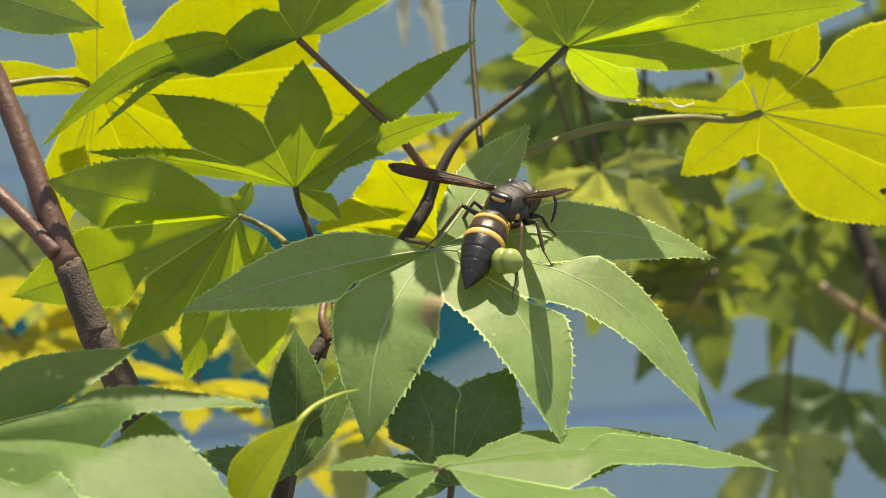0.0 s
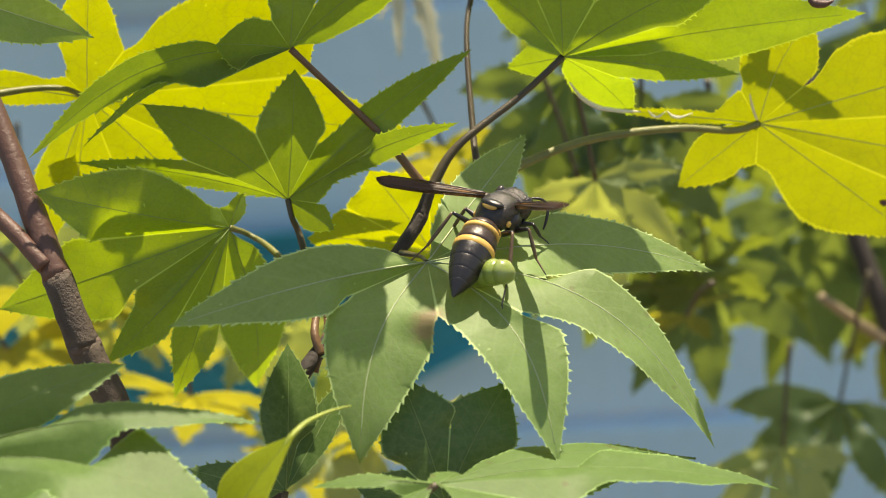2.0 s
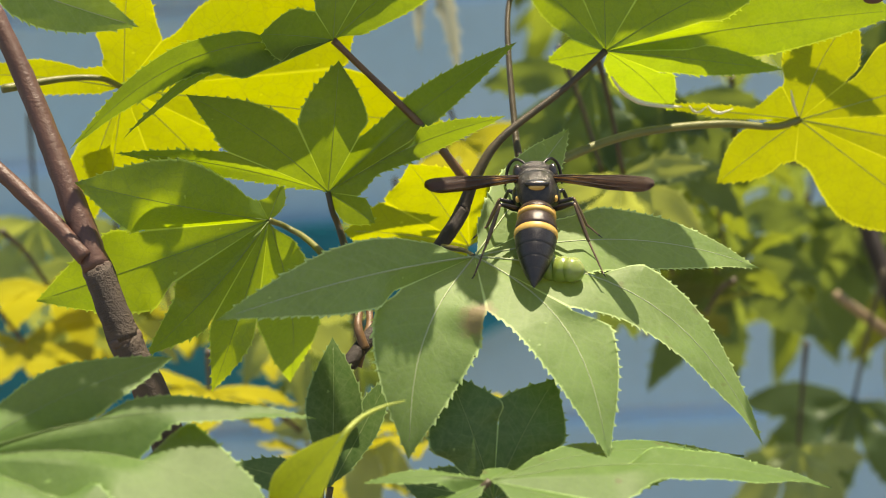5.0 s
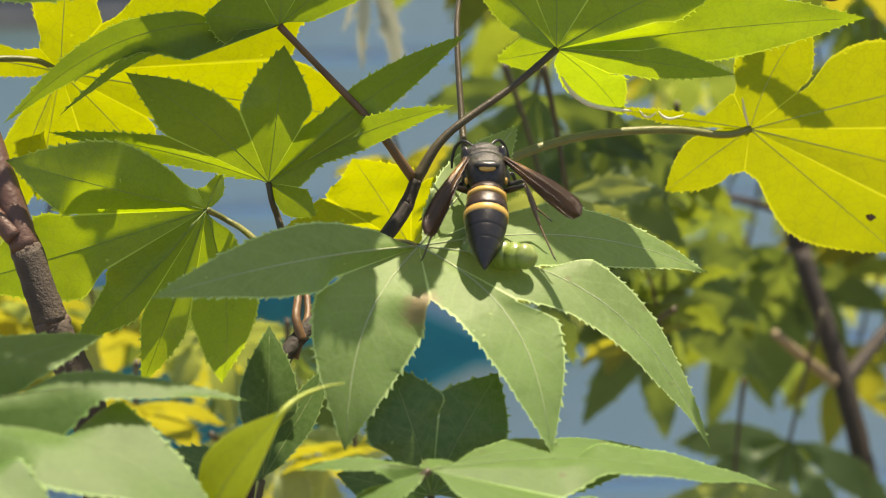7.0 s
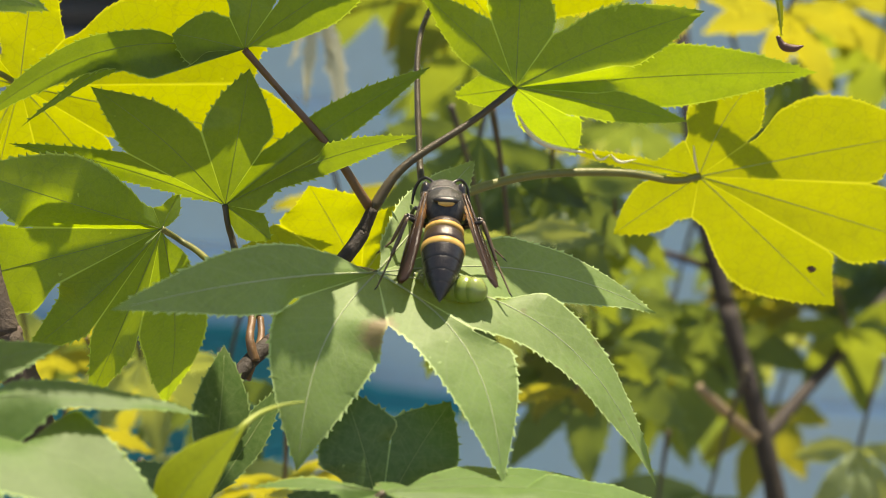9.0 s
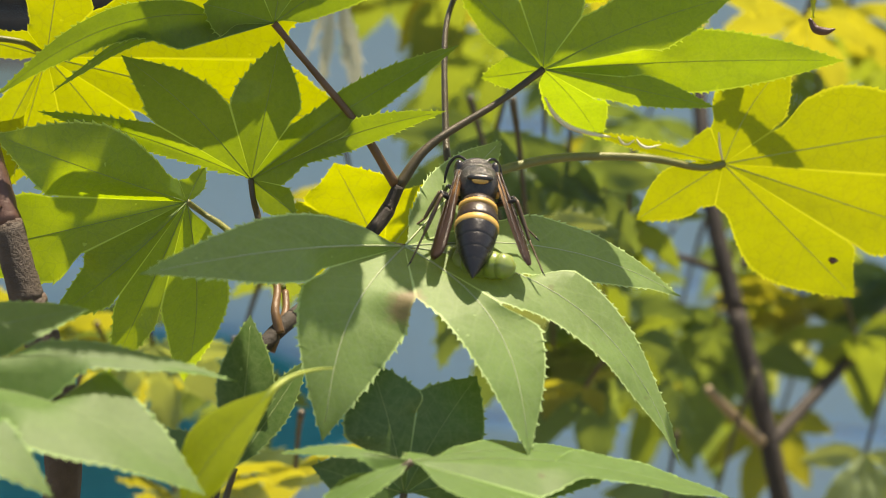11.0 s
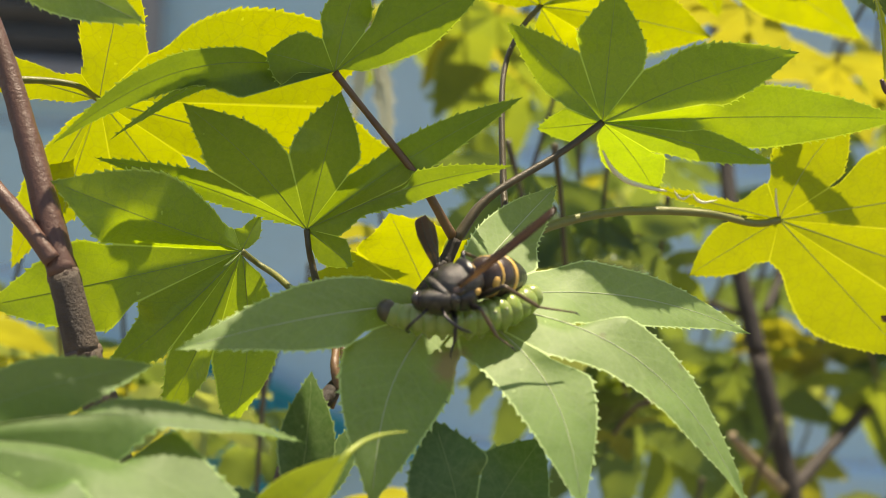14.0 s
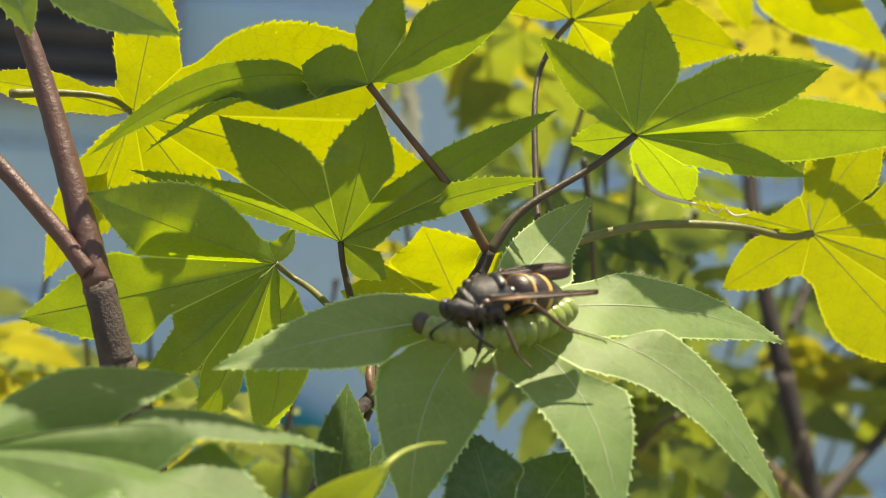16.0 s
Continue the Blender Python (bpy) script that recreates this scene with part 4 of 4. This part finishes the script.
def wasp_leg(root, side, points, tone):
    """Hip, knee, ankle, foot in the wasp's space."""
    hip, knee, ankle, foot = [Vector((p[0] * side, p[1], p[2])) for p in points]
    leg = part("leg", rod([hip, hip.lerp(knee, 0.5), knee], (0.032, 0.040, 0.024)), CHITIN, root)
    part("shin", rod([knee, knee.lerp(ankle, 0.55), ankle], (0.020, 0.027, 0.020)), tone, leg)
    steps = [ankle.lerp(foot, k / 4) for k in range(5)]
    part("foot", rod(steps, (0.015, 0.013, 0.011, 0.010), 6), tone, leg)
    tip = (foot - ankle).normalized()
    part("claw", rod([foot, foot + tip * 0.035 + Vector((0.02 * side, 0, -0.02))], (0.012, 0.004), 5), CHITIN, leg)
    return leg


def build_wasp():
    root = tagged(new("wasp"), "black potter wasp with two yellow abdomen bands and smoky wings", "wasp")
    shape = ((0.32, 0.10, 0.0), (0.30, 0.17, 0.01), (0.25, 0.235, 0.02), (0.17, 0.272, 0.035), (0.07, 0.285, 0.04), (-0.06, 0.272, 0.035), (-0.16, 0.24, 0.015), (-0.24, 0.19, -0.01), (-0.30, 0.12, -0.03), (-0.33, 0.06, -0.04))
    chest = spun(bmesh.new(), [(y * 0.92, r * 0.92, dz) for y, r, dz in shape], 32, 0.86)
    for v in chest.verts:
        v.co += v.co.normalized() * 0.010 * CM * noise.noise(v.co * 1400)
    thorax = part("thorax", chest, CHITIN_DULL, root, "dull black hairy thorax")
    part("pronotum", blob((0, 0.25, 0.09), (0.235, 0.07, 0.13), (-25, 0, 0)), CHITIN_DULL, thorax)
    part("back_plate", blob((0, -0.12, 0.205), (0.16, 0.085, 0.055), (-18, 0, 0)), CHITIN, thorax)
    part("yellow_bar", blob((0, -0.185, 0.195), (0.105, 0.030, 0.040), (-35, 0, 0), 14), AMBER, thorax, "orange-yellow bar on the back")
    for sx in (-1, 1):
        part("wing_scale", blob((0.245 * sx, 0.13, 0.13), (0.055, 0.075, 0.045), (0, 25 * sx, 0), 14), CHITIN_BROWN, thorax)
        part("flank_plate", blob((0.215 * sx, 0.05, -0.06), (0.09, 0.15, 0.14), (0, 0, 0), 14), CHITIN, thorax)
        part("yellow_spot", blob((0.235 * sx, -0.10, -0.02), (0.03, 0.05, 0.045), (0, 0, 0), 12), AMBER, thorax, "yellow spot")
    head = part("head", blob((0, 0.10, -0.02), (0.265, 0.145, 0.235), (-8, 0, 0), 26), CHITIN_DULL, root, "broad black head")
    for sx in (-1, 1):
        part("eye", blob((0.205 * sx, 0.105, 0.0), (0.080, 0.115, 0.18), (0, 8 * sx, 0), 20), EYE, head, "dark kidney-shaped eye")
        part("antenna", rod([(0.07 * sx, 0.205, 0.08), (0.14 * sx, 0.31, 0.14), (0.23 * sx, 0.40, 0.15), (0.31 * sx, 0.44, 0.06), (0.35 * sx, 0.43, -0.08), (0.36 * sx, 0.41, -0.20)], (0.016, 0.017, 0.019, 0.021, 0.021, 0.012)), CHITIN, head, "black bent antenna")
        part("mandible", rod([(0.07 * sx, 0.19, -0.17), (0.065 * sx, 0.25, -0.25), (0.01 * sx, 0.29, -0.33)], (0.035, 0.03, 0.008)), CHITIN_BROWN, head)
        part("cheek_spot", blob((0.135 * sx, 0.02, -0.10), (0.04, 0.03, 0.04), (0, 0, 0), 12), STRAW, head, "pale yellow spot")
    part("face_plate", blob((0, 0.19, -0.09), (0.11, 0.05, 0.10), (0, 0, 0), 16), CHITIN, head)
    head.matrix_basis = pose(0, 0.32 * CM, -0.01 * CM)
    abdomen = wasp_abdomen(root)
    wings = [wasp_wing(root, -1), wasp_wing(root, 1)]
    legs = []
    for sx in (-1, 1):
        legs.append(wasp_leg(root, sx, ((0.12, 0.20, -0.18), (0.36, 0.30, -0.14), (0.42, 0.40, -0.34), (0.46, 0.50, -0.44)), CHITIN))
        legs.append(wasp_leg(root, sx, ((0.14, 0.02, -0.20), (0.46, 0.00, -0.06), (0.62, -0.06, -0.40), (0.78, -0.14, -0.50)), SHIN))
        legs.append(wasp_leg(root, sx, ((0.14, -0.14, -0.18), (0.44, -0.34, 0.04), (0.60, -0.64, -0.34), (0.74, -1.02, -0.56)), SHIN))
    return root, head, abdomen, wings, legs


wasp, wasp_head, wasp_tail, wasp_wings, wasp_legs = build_wasp()
GROWN = 0.93
for piece in wasp.children_recursive:
    piece.data.transform(Matrix.Scale(GROWN, 4))


# ---- caterpillar (its own space: y towards its head, z up) ----
def build_caterpillar():
    root = tagged(new("caterpillar"), "plump pale green caterpillar gripped under the wasp", "caterpillar")
    count = 14
    for k in range(count):
        u = k / (count - 1)
        bendy = radians(-43 + 86 * u)
        x, y = 1.10 * (0.83 - math.cos(bendy)), 1.10 * math.sin(bendy)
        r = 0.180 * min(0.80 + 0.8 * u, 1.0, 0.72 + 1.1 * (1 - u))
        bm = bmesh.new()
        bmesh.ops.create_uvsphere(bm, u_segments=24, v_segments=16, radius=1.0, matrix=pose(x * CM, y * CM, (r - 0.02) * CM, 0, 0, -math.degrees(bendy)) @ Matrix.Diagonal((r * CM, 0.135 * CM, r * CM, 1)))
        for v in bm.verts:
            v.co += (v.co - Vector((x, y, r)) * CM).normalized() * 0.012 * CM * noise.noise(v.co * 900)
        seg = part("body_segment", bm, GRUB, root)
        if 4 <= k <= 11:
            for sx in (-1, 1):
                way = Vector((math.cos(bendy), -math.sin(bendy), 0)) * sx
                p = Vector((x, y, 0.05)) + way * r * 0.60
                part("proleg", blob(p, (0.045, 0.04, 0.07), (0, 0, 0), 10), GRUB, seg)
                part("wart", blob(Vector((x, y, r * 1.62)) + way * r * 0.62, (0.026, 0.022, 0.022), (0, 0, 0), 10), GRUB_WART, seg, "pale shiny wart")
    end = radians(48)
    part("head_capsule", blob((1.10 * (0.83 - math.cos(end)), 1.10 * math.sin(end) + 0.02, 0.13), (0.125, 0.11, 0.125), (0, 0, 0), 16), GRUB_HEAD, root, "small brown head")
    return root


caterpillar = build_caterpillar()


# ---- movement ----
def facing(place, ahead, above):
    """A pose (place in centimetres) whose y points ahead and whose z points as near above as can be."""
    y = Vector(ahead).normalized()
    x = y.cross(Vector(above)).normalized()
    z = x.cross(y)
    m = Matrix((x, y, z)).transposed().to_4x4()
    return Matrix.Translation(Vector(place) * CM) @ m


def wing_pose(side, out, lift, twist=0.0):
    """A wing's pose on the thorax: degrees spread out from straight back, lifted, and twisted about its length."""
    return pose(0.219 * side * CM, 0.093 * CM, 0.149 * CM) @ pose(0, 0, 0, 0, 0, out * side) @ pose(0, 0, 0, -lift, 0, 0) @ pose(0, 0, 0, 0, twist * side, 0)


def motions():
    back, level = (0.05, -0.35, 1), (0.0, -0.3, 1)
    rows = (
        (0.0, (0.47, 0.43, 0.97), (0.50, 0.85, 0.12), back), (0.5, (0.46, 0.43, 0.97), (0.50, 0.85, 0.12), back), (1.0, (0.44, 0.44, 1.02), (0.50, 0.85, 0.12), back),
        (1.5, (0.44, 0.44, 1.01), (0.42, 0.88, 0.16), back), (2.0, (0.43, 0.44, 1.03), (0.50, 0.85, 0.12), back), (2.2, (0.25, 0.57, 1.14), (0.12, 0.95, 0.25), back),
        (2.5, (0.26, 0.58, 1.19), (-0.02, 0.95, 0.28), back), (3.0, (0.29, 0.60, 1.22), (0.0, 0.95, 0.26), back), (3.5, (0.32, 0.59, 1.20), (0.0, 0.95, 0.26), back), (4.2, (0.34, 0.59, 1.18), (0.0, 0.95, 0.26), back),
        (6.3, (0.36, 0.60, 1.22), (-0.02, 0.95, 0.26), back), (6.6, (0.39, 0.61, 1.26), (-0.02, 0.95, 0.26), back), (6.9, (0.36, 0.61, 1.24), (0.02, 0.95, 0.26), back), (7.1, (0.38, 0.63, 1.31), (-0.10, 0.94, 0.30), back),
        (7.3, (0.35, 0.62, 1.28), (-0.12, 0.94, 0.28), back), (7.6, (0.33, 0.59, 1.20), (-0.06, 0.95, 0.26), back), (8.5, (0.36, 0.61, 1.24), (-0.02, 0.95, 0.26), back), (9.2, (0.35, 0.60, 1.21), (-0.02, 0.95, 0.26), back),
        (11.3, (0.41, 0.59, 1.19), (-0.02, 0.95, 0.26), back), (12.0, (0.28, 0.58, 1.18), (-0.05, 0.95, 0.26), back), (12.35, (0.19, 0.60, 1.25), (-0.06, 0.95, 0.28), back),
        (12.5, (0.30, 0.55, 1.30), (-0.68, 0.60, 0.40), back), (12.6, (-0.08, 0.43, 1.45), (-0.90, 0.32, 0.26), back), (12.7, (0.03, 0.31, 1.41), (-0.94, 0.18, 0.20), back), (12.8, (0.16, 0.21, 1.36), (-0.98, 0.02, 0.06), level),
        (13.0, (-0.14, -0.10, 1.10), (-0.99, -0.10, -0.04), level), (13.2, (-0.59, -0.52, 0.96), (-0.93, -0.30, -0.14), level), (13.5, (-0.57, -0.64, 1.02), (-0.90, -0.38, -0.24), level),
        (14.0, (-0.58, -0.66, 0.96), (-0.84, -0.40, -0.42), level), (14.5, (-0.63, -0.67, 0.91), (-0.84, -0.40, -0.42), level), (15.0, (-0.62, -0.67, 0.92), (-0.84, -0.40, -0.42), level),
        (15.5, (-0.67, -0.67, 0.93), (-0.86, -0.38, -0.36), level), (16.0, (-0.65, -0.70, 0.94), (-0.90, -0.34, -0.30), level),
    )
    walk(wasp, [(t, facing(p, a, u)) for t, p, a, u in rows])
    # abdomen: waist at the back of the thorax
    walk(wasp_tail, [(t, pose(0, -0.25 * CM, -0.02 * CM, rx, 0, rz)) for t, rx, rz in (
        (0, 22, 14), (2.0, 22, 12), (2.4, 24, -3), (12.3, 24, -4), (12.5, 22, -4), (12.7, 10, 0), (12.8, 14, 0), (13.0, 14, 6), (13.4, 28, 22), (14.0, 38, 28), (15.5, 38, 28), (16.0, 34, 24))])
    walk(wasp_head, [(t, pose(0, 0.242 * CM, 0.037 * CM, rx, 0, rz)) for t, rx, rz in ((0, -22, -12), (2.0, -22, -10), (2.4, -12, 0), (7.0, -10, 5), (7.3, -4, 15), (7.6, -12, 0), (12.3, -12, 0), (12.6, -14, 10), (13.0, -20, 40), (13.5, -34, 46), (16.0, -34, 44))])
    spread = (
        # t, out left, lift left, out right, lift right
        (0, 56, 12, 52, 30), (1.0, 56, 12, 54, 28), (1.5, 58, 6, 62, 14), (2.0, 56, 8, 54, 26), (2.1, 62, 10, 64, 12), (2.4, 58, 12, 70, 14), (3.0, 56, 8, 62, 10), (3.5, 56, 12, 62, 12), (4.2, 56, 14, 60, 12), (6.3, 58, 8, 56, 7), (6.5, 42, 0, 40, -6), (6.9, 18, -18, 24, -14), (7.0, 22, -14, 36, -6),
        (7.1, 50, 2, 60, 4), (7.3, 50, 2, 58, 2), (7.5, 13, -25, 18, -25), (9.2, 13, -25, 17, -25), (12.3, 13, -25, 17, -25), (12.5, 12, -14, 52, -12), (12.6, 16, -10, 52, 14), (12.7, 20, -6, 56, 20), (12.8, 14, -2, 60, 24),
        (13.0, 8, 7, 84, 20), (13.2, 10, 14, 74, 0), (14.0, 10, 24, 66, -9), (14.5, 10, 24, 66, -9), (15.0, 10, 24, 64, -9), (15.5, 8, 10, 54, -8), (15.7, 4, -6, 30, -12), (16.0, 2, -15, 4, -16))
    def turned(t):
        if 7.45 < t < 12.4:
            return 40.0
        if 6.55 < t < 7.05:
            return -50.0
        if t > 13.1:
            return -26.0
        return -22.0 if 2.05 < t < 6.55 or 7.05 < t < 7.4 else -12.0

    walk(wasp_wings[0], [(t, wing_pose(-1, a, b, turned(t))) for t, a, b, c, d in spread])
    walk(wasp_wings[1], [(t, wing_pose(1, c, d, turned(t))) for t, a, b, c, d in spread])
    # legs swing a little as the wasp turns
    for n, leg in enumerate(wasp_legs):
        sway = (4, -5, 3, -4, 5, -3)[n]
        walk(leg, [(t, pose(0, 0, 0, 0, 0, sway * k)) for t, k in ((0, 0), (2.0, 0.3), (2.3, -1), (7.0, -0.6), (7.5, -1), (12.3, -0.8), (12.6, 1.5), (13.0, -1.5), (13.5, 0.6), (14.5, 0), (16.0, 0.8))])
    under = (-0.38, 0.92, -0.10)
    # where its hind end sticks out beside the wasp, while the rest lies under it
    tails = ((0.0, (0.44, -0.46, 0.43), (-0.30, 0.94, -0.22)), (0.5, (0.42, -0.46, 0.44), (-0.30, 0.94, -0.22)), (1.5, (0.39, -0.47, 0.43), (-0.30, 0.94, -0.22)), (2.0, (0.41, -0.46, 0.46), (-0.30, 0.94, -0.22)),
        (2.4, (0.56, -0.18, 0.31), under), (3.0, (0.56, -0.17, 0.34), under), (3.5, (0.54, -0.17, 0.34), under), (4.2, (0.63, -0.17, 0.33), under), (6.3, (0.61, -0.26, 0.35), under), (6.5, (0.60, -0.25, 0.40), under), (7.0, (0.69, -0.25, 0.40), under),
        (8.0, (0.64, -0.26, 0.35), under), (8.5, (0.61, -0.26, 0.38), under), (9.2, (0.61, -0.26, 0.36), under), (11.3, (0.61, -0.26, 0.35), under), (12.35, (0.52, -0.27, 0.35), under))
    grub = [(t, Vector(p) + 0.75 * Vector(a).normalized(), a) for t, p, a in tails]
    grub += [
        (12.5, (0.02, 0.92, 0.86), (-0.7, 0.65, 0.3)), (12.6, (0.02, 0.75, 0.90), (-0.84, 0.35, 0.42)), (12.8, (0.53, 0.23, 0.81), (-0.85, 0.3, 0.40)), (13.0, (0.05, -0.30, 0.62), (-0.99, -0.10, -0.04)),
        (13.2, (-0.44, -0.40, 0.52), (-0.97, -0.22, -0.10)), (13.5, (-0.44, -0.36, 0.50), (-0.95, -0.26, -0.12)), (14.0, (-0.45, -0.36, 0.51), (-0.95, -0.26, -0.12)), (14.5, (-0.46, -0.36, 0.50), (-0.95, -0.26, -0.12)), (16.0, (-0.46, -0.36, 0.50), (-0.95, -0.26, -0.12)),
    ]
    walk(caterpillar, [(t, facing(p, a, (0.0, -0.3, 1) if t < 12.9 else (0.0, -0.40, 0.92))) for t, p, a in grub])
    # the leaf yields and swings about its stalk as the wasp shifts its weight
    hinge = (-0.84, 1.69, 0.27)
    walk(main_leaf, [(t, pose(*((h + d) * CM for h, d in zip(hinge, shift)), *turn) @ pose(*(-h * CM for h in hinge))) for t, turn, shift in (
        (0.0, (0, 0, 0), (0, 0, 0)), (12.3, (0, 0, 0), (0, 0, 0)), (12.5, (-1.2, 0.4, -1.5), (0.05, 0, -0.05)), (12.8, (-4.5, 1.7, -5.8), (0.10, 0, -0.04)), (13.0, (-1.0, 0.3, -5.8), (0.05, -0.08, 0)),
        (13.2, (1.4, -0.8, -6.0), (-0.09, 0.04, -0.12)), (13.5, (0.5, -6.6, -6.5), (-0.01, 0.02, -0.03)), (14.0, (0.1, -6.0, -5.5), (-0.02, 0.01, -0.04)), (14.5, (-0.2, -6.5, -5.8), (-0.01, -0.01, -0.06)),
        (15.0, (1.2, -6.4, -6.4), (-0.01, 0.02, -0.03)), (15.5, (1.5, -6.2, -6.2), (0.0, 0.03, -0.02)), (16.0, (1.3, -6.8, -6.4), (0.0, -0.01, -0.04)))])


motions()
